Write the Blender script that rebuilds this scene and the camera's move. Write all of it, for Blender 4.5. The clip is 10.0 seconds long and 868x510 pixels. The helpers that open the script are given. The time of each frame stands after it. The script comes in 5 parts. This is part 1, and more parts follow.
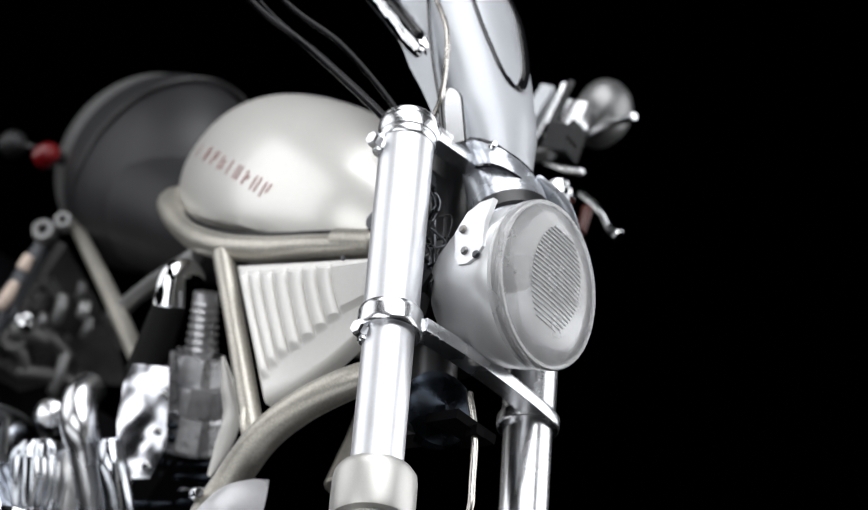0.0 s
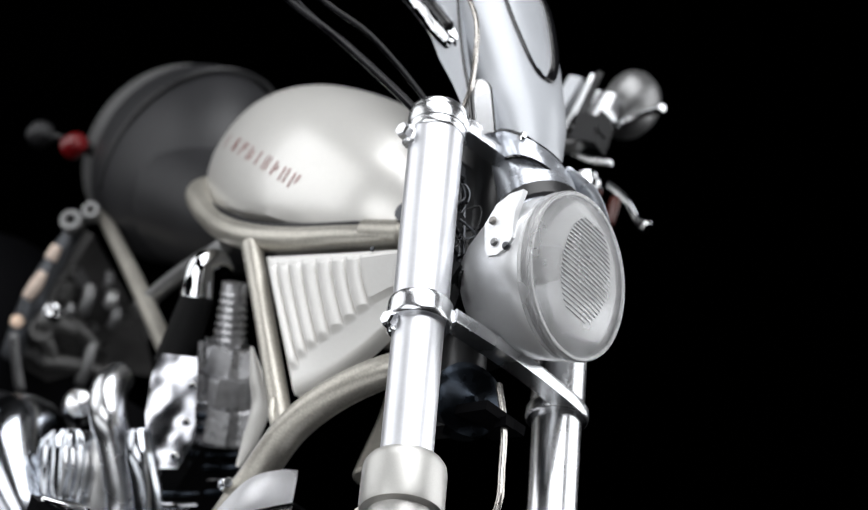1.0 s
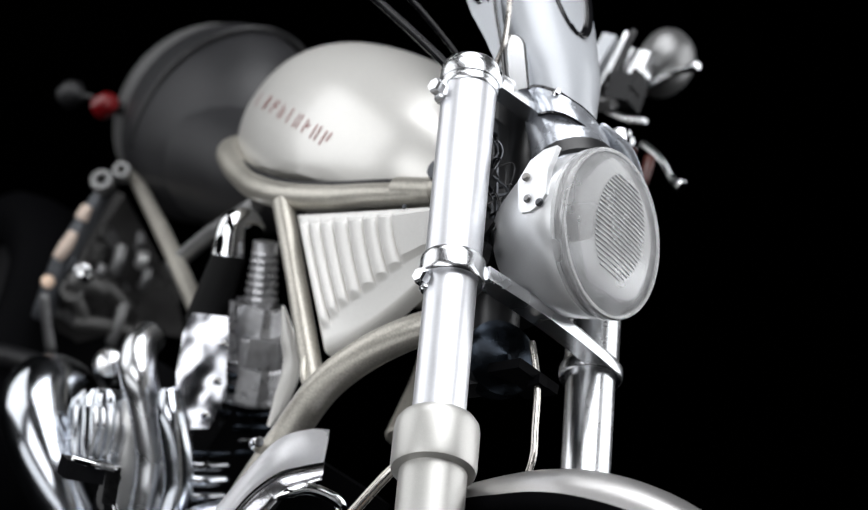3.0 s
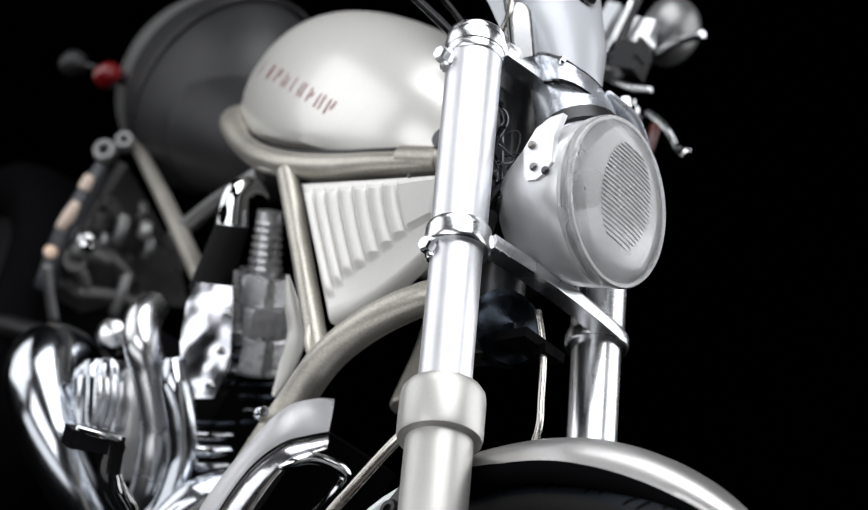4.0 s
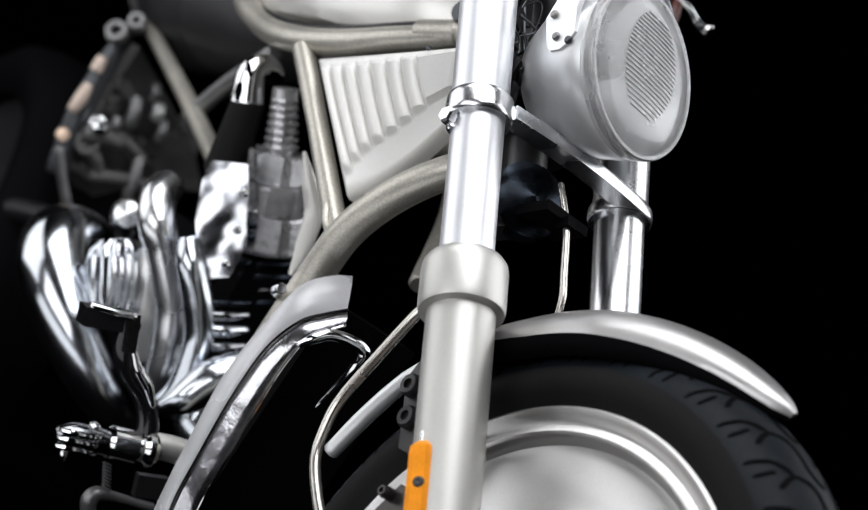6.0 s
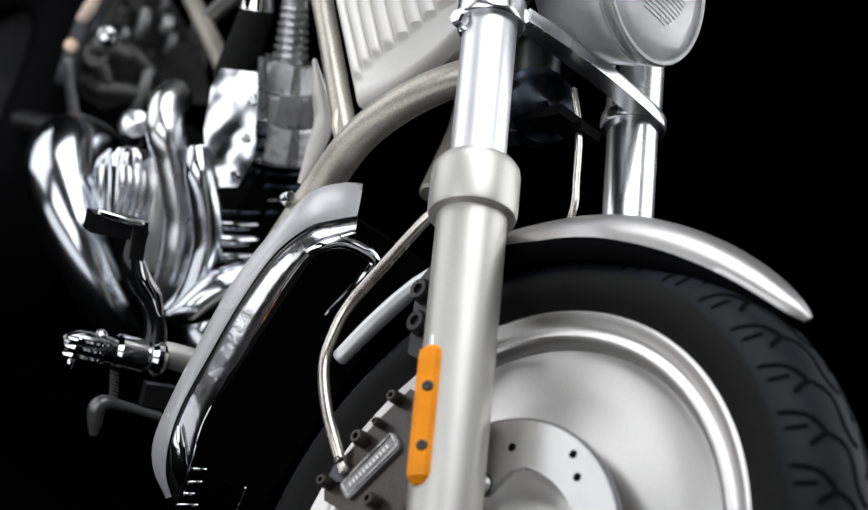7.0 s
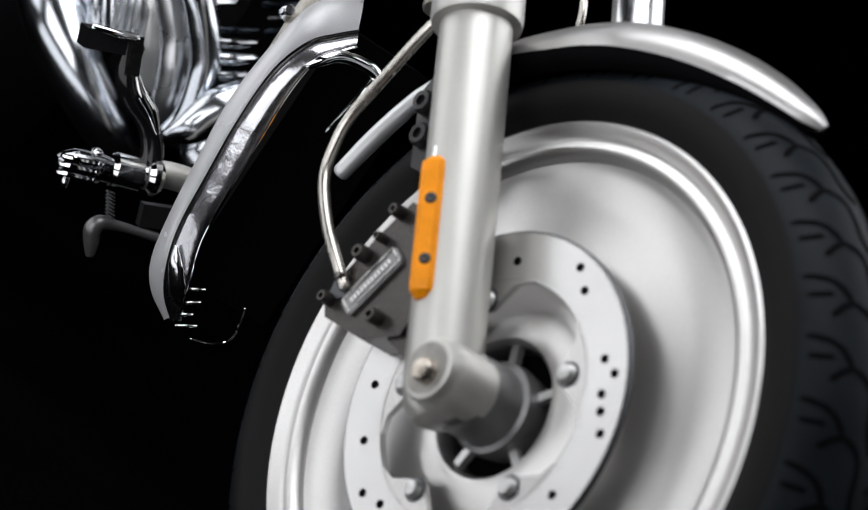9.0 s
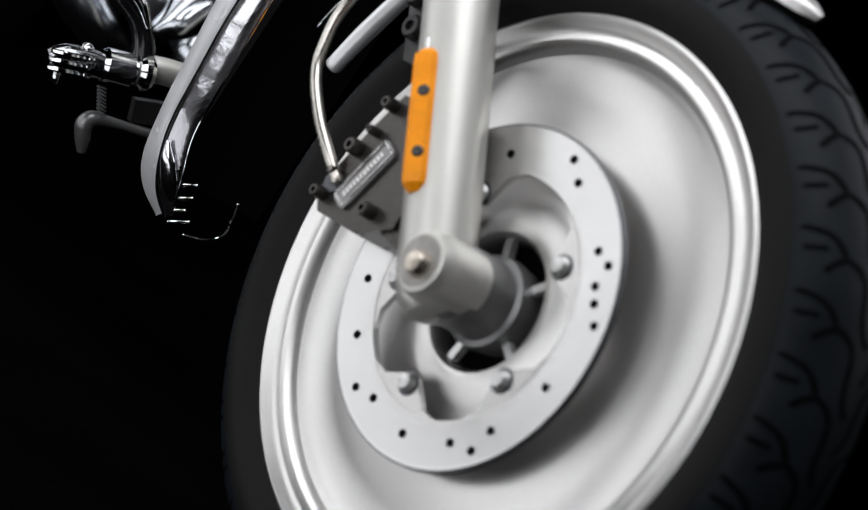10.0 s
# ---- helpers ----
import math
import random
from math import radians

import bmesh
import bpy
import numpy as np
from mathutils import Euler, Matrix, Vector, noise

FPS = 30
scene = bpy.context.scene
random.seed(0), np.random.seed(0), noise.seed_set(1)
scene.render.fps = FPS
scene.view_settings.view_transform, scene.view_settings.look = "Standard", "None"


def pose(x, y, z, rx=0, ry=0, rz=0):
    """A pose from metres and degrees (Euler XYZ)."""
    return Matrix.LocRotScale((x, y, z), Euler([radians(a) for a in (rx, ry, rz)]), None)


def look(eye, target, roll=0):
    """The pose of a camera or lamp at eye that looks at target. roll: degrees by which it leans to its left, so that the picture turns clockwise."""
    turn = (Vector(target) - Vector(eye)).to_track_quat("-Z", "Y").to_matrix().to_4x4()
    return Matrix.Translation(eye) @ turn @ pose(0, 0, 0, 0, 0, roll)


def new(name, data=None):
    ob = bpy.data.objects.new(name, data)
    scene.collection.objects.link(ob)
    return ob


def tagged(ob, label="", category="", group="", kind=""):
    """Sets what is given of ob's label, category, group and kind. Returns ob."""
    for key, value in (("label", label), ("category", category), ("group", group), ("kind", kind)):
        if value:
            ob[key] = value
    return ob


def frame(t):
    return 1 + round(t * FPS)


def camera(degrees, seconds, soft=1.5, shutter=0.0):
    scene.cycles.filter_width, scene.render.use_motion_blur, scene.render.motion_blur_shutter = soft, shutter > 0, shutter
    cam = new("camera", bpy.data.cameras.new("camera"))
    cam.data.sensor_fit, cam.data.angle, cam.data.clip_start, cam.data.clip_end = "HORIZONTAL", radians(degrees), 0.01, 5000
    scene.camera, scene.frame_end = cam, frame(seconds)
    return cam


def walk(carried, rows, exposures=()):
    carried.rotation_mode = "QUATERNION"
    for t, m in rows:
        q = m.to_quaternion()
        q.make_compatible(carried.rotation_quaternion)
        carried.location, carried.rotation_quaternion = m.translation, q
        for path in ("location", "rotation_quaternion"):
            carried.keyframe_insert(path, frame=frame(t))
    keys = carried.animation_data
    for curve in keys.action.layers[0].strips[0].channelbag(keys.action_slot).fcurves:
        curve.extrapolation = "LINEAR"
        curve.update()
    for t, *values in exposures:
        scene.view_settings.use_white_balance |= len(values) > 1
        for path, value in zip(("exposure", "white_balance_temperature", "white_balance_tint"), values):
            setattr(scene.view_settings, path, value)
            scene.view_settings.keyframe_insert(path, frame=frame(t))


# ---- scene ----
cam = camera(20.0, 10.0, 1.1)
PATH = [
    (0.0, (1.5349, -1.5658, 0.5723), (-0.3376, -0.0873, 0.8322), 32.343),
    (0.5, (1.5278, -1.5746, 0.5647), (-0.3476, -0.0980, 0.8153), 32.384),
    (1.0, (1.5300, -1.5714, 0.5685), (-0.3518, -0.1014, 0.8096), 32.500),
    (1.5, (1.5304, -1.5699, 0.5682), (-0.3567, -0.1062, 0.8059), 32.455),
    (2.0, (1.5230, -1.5690, 0.5611), (-0.3710, -0.1127, 0.7885), 32.481),
    (2.5, (1.5186, -1.5591, 0.5626), (-0.3762, -0.1016, 0.7756), 32.536),
    (4.0, (1.5060, -1.5484, 0.5558), (-0.3776, -0.0715, 0.7317), 32.444),
    (4.5, (1.5017, -1.5399, 0.5504), (-0.3803, -0.0597, 0.7154), 32.441),
    (5.0, (1.4930, -1.5237, 0.5431), (-0.3778, -0.0260, 0.6745), 32.445),
    (5.5, (1.4833, -1.5229, 0.5351), (-0.3810, -0.0156, 0.6478), 32.316),
    (7.0, (1.4658, -1.4872, 0.5028), (-0.3808, 0.0454, 0.5386), 32.578),
    (7.5, (1.4572, -1.4730, 0.4959), (-0.3748, 0.0775, 0.4922), 32.567),
    (8.0, (1.4504, -1.4643, 0.4925), (-0.3727, 0.0962, 0.4615), 32.552),
    (8.5, (1.4398, -1.4494, 0.4846), (-0.3726, 0.1229, 0.4250), 32.460),
    (9.0, (1.4311, -1.4330, 0.4767), (-0.3661, 0.1551, 0.3859), 32.554),
    (9.5, (1.4323, -1.4279, 0.4763), (-0.3470, 0.1768, 0.3383), 32.425),
    (10.0, (1.4278, -1.4215, 0.4695), (-0.3118, 0.1870, 0.3045), 32.500),
]
walk(cam, [(t, look(eye, target, roll)) for t, eye, target, roll in PATH])
cam.data.dof.use_dof = True
cam.data.dof.focus_distance = 2.31
cam.data.dof.aperture_fstop = 4.5

# ---- light: a black studio with softboxes ----
world = bpy.data.worlds.new("studio_dark")
world.use_nodes = True
world.node_tree.nodes["Background"].inputs[0].default_value = (0.0, 0.0, 0.0, 1)
world.node_tree.nodes["Background"].inputs[1].default_value = 1.0
scene.world = world
scene.view_settings.exposure = 0.0


def softbox(name, eye, target, wide, high, watts, colour=(0.962, 0.973, 1.0)):
    lamp = bpy.data.lights.new(name, "AREA")
    lamp.shape, lamp.size, lamp.size_y = "RECTANGLE", wide, high
    lamp.energy, lamp.color = watts, colour
    ob = new(name, lamp)
    ob.matrix_world = look(eye, target)
    return ob


softbox("softbox_key", (-0.35, -1.00, 2.50), (-0.35, 0.0, 0.7), 2.8, 1.7, 63)
softbox("softbox_far_side", (0.35, 1.15, 2.0), (-0.3, 0.0, 0.7), 2.0, 1.6, 23)
softbox("softbox_near_side", (-2.20, -1.50, 0.72), (-0.2, 0.0, 0.45), 2.0, 1.6, 17.5)
softbox("softbox_front", (0.25, -2.60, 0.72), (-0.3, 0.0, 0.68), 2.6, 1.2, 26)
# unseen low fill, added to brighten the pipes from below
softbox("fill_low", (-0.62, -0.55, 0.03), (-0.66, -0.42, 0.50), 1.3, 0.60, 3.2)

# ---- materials ----


def material(name, colour, rough, metal=0.0, grain=0.0, grain_scale=400.0, stain=0.0, stain_scale=9.0, bump=0.0, coat=0.0, rough_var=0.06, grain_detail=3.0, **more):
    m = bpy.data.materials.new(name)
    m.use_nodes = True
    nt = m.node_tree
    n, link = nt.nodes, nt.links
    b = n["Principled BSDF"]
    b.inputs["Metallic"].default_value = metal
    b.inputs["Coat Weight"].default_value = coat
    b.inputs["Coat Roughness"].default_value = 0.05
    for key, value in more.items():
        b.inputs[key.replace("_", " ").title().replace("Ior", "IOR")].default_value = value
    tc = n.new("ShaderNodeTexCoord")
    fine, wide = n.new("ShaderNodeTexNoise"), n.new("ShaderNodeTexNoise")
    fine.inputs["Scale"].default_value, fine.inputs["Detail"].default_value = grain_scale, grain_detail
    wide.inputs["Scale"].default_value, wide.inputs["Detail"].default_value = stain_scale, 5.0
    link.new(tc.outputs["Object"], fine.inputs["Vector"])
    link.new(tc.outputs["Object"], wide.inputs["Vector"])
    # colour: base, with grain and broad stains
    r1 = n.new("ShaderNodeMapRange")
    r1.inputs[1].default_value, r1.inputs[2].default_value = 0.3, 0.7
    r1.inputs[3].default_value, r1.inputs[4].default_value = 1 - grain, 1 + grain
    link.new(fine.outputs["Fac"], r1.inputs[0])
    r2 = n.new("ShaderNodeMapRange")
    r2.inputs[1].default_value, r2.inputs[2].default_value = 0.35, 0.65
    r2.inputs[3].default_value, r2.inputs[4].default_value = 1 - stain, 1.0
    link.new(wide.outputs["Fac"], r2.inputs[0])
    mul = n.new("ShaderNodeMath")
    mul.operation = "MULTIPLY"
    link.new(r1.outputs[0], mul.inputs[0])
    link.new(r2.outputs[0], mul.inputs[1])
    mix = n.new("ShaderNodeVectorMath")
    mix.operation = "SCALE"
    mix.inputs[0].default_value = colour
    link.new(mul.outputs[0], mix.inputs["Scale"])
    link.new(mix.outputs[0], b.inputs["Base Color"])
    r3 = n.new("ShaderNodeMapRange")
    r3.inputs[1].default_value, r3.inputs[2].default_value = 0.3, 0.7
    r3.inputs[3].default_value, r3.inputs[4].default_value = max(rough - rough_var, 0.02), rough + rough_var
    link.new(wide.outputs["Fac"], r3.inputs[0])
    link.new(r3.outputs[0], b.inputs["Roughness"])
    if bump:
        bp = n.new("ShaderNodeBump")
        bp.inputs["Strength"].default_value, bp.inputs["Distance"].default_value = 0.5, bump
        link.new(fine.outputs["Fac"], bp.inputs["Height"])
        link.new(bp.outputs[0], b.inputs["Normal"])
    return m


CHROME = material("polished_chrome", (0.86, 0.87, 0.88), 0.06, 1.0, 0.02, 300, 0.05, 14, rough_var=0.03)
PIPE = material("exhaust_chrome", (0.66, 0.69, 0.74), 0.17, 1.0, 0.03, 200, 0.10, 18, rough_var=0.05)
DARKCHROME = material("dark_chrome", (0.34, 0.35, 0.37), 0.12, 1.0, 0.1, 60, 0.3, 40, 0.002, rough_var=0.06)
LIP = material("shroud_lip_chrome", (0.80, 0.80, 0.83), 0.15, 1.0, 0.03, 40, 0.06, 14, 0.002, rough_var=0.05)
SATIN = material("satin_chrome", (0.80, 0.81, 0.83), 0.26, 1.0, 0.02, 300, 0.05, 14, rough_var=0.04)
TUBE = material("fork_tube_chrome", (0.88, 0.89, 0.92), 0.42, 1.0, 0.02, 300, 0.04, 10, rough_var=0.03)
SHROUD = material("shroud_silver", (0.88, 0.88, 0.90), 0.26, 0.2, 0.05, 900, 0.08, 9, 0.00008, 0.2)
CYLINDER = material("cylinder_grey", (0.66, 0.66, 0.675), 0.30, 0.7, 0.1, 120, 0.3, 40, 0.0010)
COVER = material("side_cover_silver", (0.90, 0.89, 0.86), 0.32, 0.05, 0.05, 900, 0.05, 7, 0.00008, 0.3)
COWLING = material("cowl_silver", (0.50, 0.52, 0.55), 0.46, 0.25, 0.04, 900, 0.05, 7, 0.00008, 0.3)
SHELL = material("headlight_silver", (0.80, 0.81, 0.82), 0.40, 0.65, 0.04, 900, 0.06, 9, 0.00006, 0.2)
SILVER = material("silver_paint", (0.86, 0.845, 0.805), 0.30, 0.28, 0.05, 900, 0.05, 7, 0.00008, 0.35, rough_var=0.015)
FRAME = material("frame_silver_paint", (0.56, 0.535, 0.475), 0.38, 0.65, 0.20, 480, 0.18, 12, 0.0004, 0.15)
HEADCHROME = material("head_cover_chrome", (0.68, 0.69, 0.74), 0.12, 1.0, 0.03, 26, 0.2, 30, 0.0050, rough_var=0.03, grain_detail=1.0)
WAVY = material("cast_chrome", (0.84, 0.85, 0.87), 0.09, 1.0, 0.03, 34, 0.1, 20, 0.0060, rough_var=0.03, grain_detail=1.0)
CALIPER = material("caliper_black", (0.070, 0.064, 0.060), 0.30, 0.7, 0.15, 400, 0.3, 25, 0.0002)
# fender silver, darkened to offset the near softbox's brightness
FENDER_DIM = material("fender_silver_dimmed", (0.46, 0.46, 0.46), 0.36, 0.7, 0.05, 900, 0.10, 8, 0.00008, 0.2)
LEG = material("fork_leg_silver", (0.60, 0.592, 0.565), 0.47, 0.75, 0.05, 900, 0.06, 8, 0.00008, 0.2)
FENDER = material("fender_silver", (0.51, 0.50, 0.495), 0.36, 0.8, 0.05, 900, 0.06, 8, 0.00008, 0.3)
ALLOY = material("wheel_alloy", (0.71, 0.71, 0.705), 0.40, 0.75, 0.04, 800, 0.08, 10, 0.00006, 0.1)
STEEL = material("lug_steel", (0.56, 0.55, 0.54), 0.26, 0.9, 0.05, 500, 0.08, 12)
DISC = material("turned_disc_steel", (0.585, 0.58, 0.575), 0.21, 1.0, 0.05, 500, 0.08, 12)
TURNED = material("turned_wheel_alloy", (0.73, 0.72, 0.71), 0.40, 0.97, 0.05, 800, 0.08, 10, 0.00006)
for mat, amount in ((DISC, 0.60), (TURNED, 0.85)):              # lathe marks run round the axle
    turned = mat.node_tree.nodes.new("ShaderNodeTangent")
    turned.direction_type, turned.axis = "RADIAL", "Y"
    mat.node_tree.links.new(turned.outputs[0], mat.node_tree.nodes["Principled BSDF"].inputs["Tangent"])
    mat.node_tree.nodes["Principled BSDF"].inputs["Anisotropic"].default_value = amount
GREY = material("dull_grey_alloy", (0.26, 0.26, 0.262), 0.38, 0.75, 0.12, 500, 0.3, 22, 0.0002)
LINK = material("linkage_grey", (0.13, 0.128, 0.125), 0.5, 0.5, 0.15, 300, 0.3, 25, 0.0003)
DULLDARK = material("dull_dark_metal", (0.055, 0.053, 0.052), 0.55, 0.4, 0.15, 60, 0.4, 25, 0.001)
NECK = material("neck_chrome", (0.60, 0.63, 0.68), 0.28, 0.70, 0.04, 60, 0.15, 30, 0.0008, rough_var=0.10)
LUGFACE = material("lug_face_grey", (0.36, 0.345, 0.325), 0.45, 0.5, 0.1, 500, 0.3, 60, 0.0002)
CAST = material("cast_alloy", (0.30, 0.30, 0.30), 0.38, 0.7, 0.12, 500, 0.25, 14, 0.0002)
DARKMETAL = material("dark_metal", (0.10, 0.105, 0.115), 0.34, 0.7, 0.12, 400, 0.3, 20, 0.0002)
INK = material("blue_black_metal", (0.030, 0.038, 0.050), 0.28, 0.9, 0.3, 40, 0.6, 40, 0.0012)
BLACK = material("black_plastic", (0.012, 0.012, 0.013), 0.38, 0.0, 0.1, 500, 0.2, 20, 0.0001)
GLOSS = material("gloss_black_tube", (0.008, 0.008, 0.009), 0.12, 0.0, 0.1, 500, 0.1, 20)
TYRE = material("tyre_rubber", (0.009, 0.009, 0.0092), 0.60, 0.0, 0.2, 600, 0.25, 16, 0.0003, specular_ior_level=0.09)
TREAD = material("tyre_tread", (0.009, 0.0115, 0.0145), 0.46, 0.0, 0.2, 500, 0.25, 20, 0.0003, specular_ior_level=0.08)
LEATHER = material("seat_leather", (0.018, 0.018, 0.020), 0.5, 0.0, 0.2, 350, 0.15, 10, 0.0006)
# near-black; also paints the dark of hollows and of parts meant to vanish
CORE = material("radiator_and_shade_black", (0.002, 0.002, 0.0025), 0.7, specular_ior_level=0.03)
AMBER = material("amber_plastic", (0.98, 0.32, 0.0), 0.42, 0.0, 0.06, 500, 0.18, 40, specular_ior_level=0.3)
BULB = material("bulb_dark", (0.03, 0.03, 0.032), 0.4, 0.3, 0.5, 70, 0.6, 40, 0.002)
RED = material("red_lens", (0.15, 0.004, 0.006), 0.3, 0.0, 0.05, 300, 0.1, 20, 0, 0.4)
DARKRED = material("dark_red_lens", (0.055, 0.010, 0.006), 0.35)
WARM = material("pale_warm_metal", (0.64, 0.52, 0.44), 0.4, 0.3, 0.05, 300, 0.1, 20)
PEACH = material("copper_tint", (0.80, 0.60, 0.46), 0.3, 0.6, 0.05, 300, 0.1, 20)
PRINT = material("red_print", (0.28, 0.025, 0.02), 0.45, 0.0, 0.15, 900, 0.15, 60)
LENS = material("headlamp_lens", (0.93, 0.935, 0.94), 0.20, 0.0, 0.03, 300, 0.10, 30, 0.0, 0.15, rough_var=0.10, transmission_weight=0.74)
RIBS = material("lens_ribs", (0.80, 0.81, 0.82), 0.25, 0.0, 0.03, 300, 0.06, 30, transmission_weight=0.5)
MIRROR = material("reflector_bowl", (0.78, 0.79, 0.80), 0.34, 1.0, 0.1, 60, 0.25, 25)
BRASS = material("axle_bolt_steel", (0.60, 0.54, 0.47), 0.3, 0.9, 0.1, 300, 0.15, 40)
CABLE = material("cable_sheath", (0.003, 0.003, 0.004), 0.16, 0.0, 0.1, 300, 0.1, 30, specular_ior_level=0.2)
WIRE = material("brake_line_metal", (0.62, 0.59, 0.55), 0.25, 0.9, 0.08, 300, 0.15, 30)
FLOOR = material("black_floor", (0.0015, 0.0015, 0.0017), 0.85, 0.0, 0.3, 120, 0.4, 3, 0.0004, specular_ior_level=0.0)
CLOTH = material("black_cloth", (0.001, 0.001, 0.0011), 0.95, 0.0, 0.2, 200, 0.3, 3, specular_ior_level=0.0)

# ---- mesh helpers ----


def part(name, bm, mat, parent, label="", smooth=True, place=None):
    bmesh.ops.recalc_face_normals(bm, faces=bm.faces)
    if place is not None:
        bm.transform(place)
    me = bpy.data.meshes.new(name)
    bm.to_mesh(me)
    bm.free()
    me.materials.append(mat)
    if smooth:
        me.polygons.foreach_set("use_smooth", [True] * len(me.polygons))
        me.set_sharp_from_angle(angle=radians(38))
    ob = new(name, me)
    if parent:
        ob.parent = parent
    if label:
        ob["label"] = label
    return ob


def curve(points, steps=6):
    """Points on a smooth line through the given ones."""
    p = [Vector(q) for q in points]
    if len(p) < 3:
        return p
    ends = [2 * p[0] - p[1]] + p + [2 * p[-1] - p[-2]]
    out = []
    for i in range(1, len(ends) - 2):
        a, b, c, d = ends[i - 1:i + 3]
        for k in range(steps):
            u = k / steps
            out.append(0.5 * (2 * b + (c - a) * u + (2 * a - 5 * b + 4 * c - d) * u * u + (3 * b - a - 3 * c + d) * u ** 3))
    return out + [p[-1]]


def bridge_rings(bm, rings, caps=True, loop=False):
    n = len(rings[0])
    pairs = list(zip(rings, rings[1:])) + ([(rings[-1], rings[0])] if loop else [])
    for r, q in pairs:
        for i in range(n):
            bm.faces.new((r[i], r[(i + 1) % n], q[(i + 1) % n], q[i]))
    if caps and not loop:
        bm.faces.new(rings[0][::-1])
        bm.faces.new(rings[-1])


def tube(points, radius, seg=14, steps=6, flat=1.0, side=None, bm=None, dome=True):
    """A round (or flattened) bar along a smooth line. radius: a number, or one for each given point."""
    bm = bm or bmesh.new()
    line = curve(points, steps)
    n = len(line)
    if isinstance(radius, (int, float)):
        rad = [radius] * n
    else:
        rad = [float(v) for v in np.interp(np.linspace(0, len(radius) - 1, n), range(len(radius)), radius)]
    ref = Vector(side) if side else None
    rings, last = [], None
    for i, c in enumerate(line):
        d = (line[min(i + 1, n - 1)] - line[max(i - 1, 0)]).normalized()
        if ref is not None:
            u = (ref - d * ref.dot(d)).normalized()
        elif last is None:
            u = d.orthogonal().normalized()
        else:
            u = (last - d * last.dot(d)).normalized()
        last = u
        v = d.cross(u)
        rings.append([bm.verts.new(c + rad[i] * (math.cos(a) * u + flat * math.sin(a) * v)) for a in [2 * math.pi * k / seg for k in range(seg)]])
    if dome:
        for end, step in ((0, 1), (-1, -1)):
            c = line[end]
            d = (line[end] - line[end + step]).normalized()
            ring = [bm.verts.new(c + d * rad[end] * 0.25 + (v.co - c) * 0.8) for v in rings[end]]
            if end == 0:
                rings.insert(0, ring)
            else:
                rings.append(ring)
    bridge_rings(bm, rings)
    return bm


def lathe(profile, seg=48, loop=False, caps=True, bm=None):
    """Turns (radius, height) about the local z axis."""
    bm = bm or bmesh.new()
    rings = [[bm.verts.new((r * math.cos(2 * math.pi * k / seg), r * math.sin(2 * math.pi * k / seg), h)) for k in range(seg)] for r, h in profile]
    bridge_rings(bm, rings, caps, loop)
    return bm


def prism(outline, thick, bevel=0.0, segs=2):
    """An outline in local x, y, given thickness along local z, with rounded edges."""
    bm = bmesh.new()
    low = [bm.verts.new((x, y, -thick / 2)) for x, y in outline]
    high = [bm.verts.new((x, y, thick / 2)) for x, y in outline]
    bridge_rings(bm, [low, high])
    if bevel:
        bmesh.ops.bevel(bm, geom=[e for e in bm.edges if e.calc_face_angle(0) > 0.5], offset=bevel, segments=segs, affect="EDGES", profile=0.6)
    return bm


def block(x, y, z, bevel=0.003, segs=2):
    return prism([(-x / 2, -y / 2), (x / 2, -y / 2), (x / 2, y / 2), (-x / 2, y / 2)], z, bevel, segs)


def joined(parts):
    """One bmesh out of (bmesh, matrix) pairs."""
    out = bmesh.new()
    me = bpy.data.meshes.new("join")
    for b, m in parts:
        b.transform(m)
        b.to_mesh(me)
        out.from_mesh(me)
        b.free()
    bpy.data.meshes.remove(me)
    return out


def along(a, b, up=(0, 0, 1)):
    """A frame at a whose local z runs towards b."""
    z = (Vector(b) - Vector(a)).normalized()
    x = Vector(up).cross(z)
    x = x.normalized() if x.length > 1e-4 else z.orthogonal().normalized()
    y = z.cross(x)
    return Matrix.Translation(a) @ Matrix((x, y, z)).transposed().to_4x4()


def oval(cx, cy, rx, ry, n=24):
    return [(cx + rx * math.cos(2 * math.pi * k / n), cy + ry * math.sin(2 * math.pi * k / n)) for k in range(n)]


# frames of reference: the raked fork (x ahead of it, y to the rider's left, z up along it) and the body behind it
RAKE = radians(38)
FORK = Matrix.Translation((0, 0, 0.325)) @ Matrix(((math.cos(RAKE), 0, -math.sin(RAKE)), (0, 1, 0), (math.sin(RAKE), 0, math.cos(RAKE)))).to_4x4()
BODY = pose(-0.4106, 0.044, 0, 0, 0, -12)
HUB = Vector((0.034, 0.0, 0.325))
WHEEL = Matrix.Translation(HUB) @ pose(0, 0, 0, 90, 0, 0)   # local z towards the rider's right, x ahead, y up
G0, SPREAD = 0.017, 0.1095


def fork_pt(s, g, y):
    return FORK @ Vector((g, y, s))


# ---- the studio ----
def plain_box(name, x0, x1, y0, y1, z0, z1, mat, label):
    bm = bmesh.new()
    bmesh.ops.create_cube(bm, size=1.0)
    bm.transform(Matrix.Translation(((x0 + x1) / 2, (y0 + y1) / 2, (z0 + z1) / 2)) @ Matrix.Diagonal((x1 - x0, y1 - y0, z1 - z0, 1)))
    return tagged(part(name, bm, mat, None, smooth=False), label, name.split("_")[0], kind="structure")


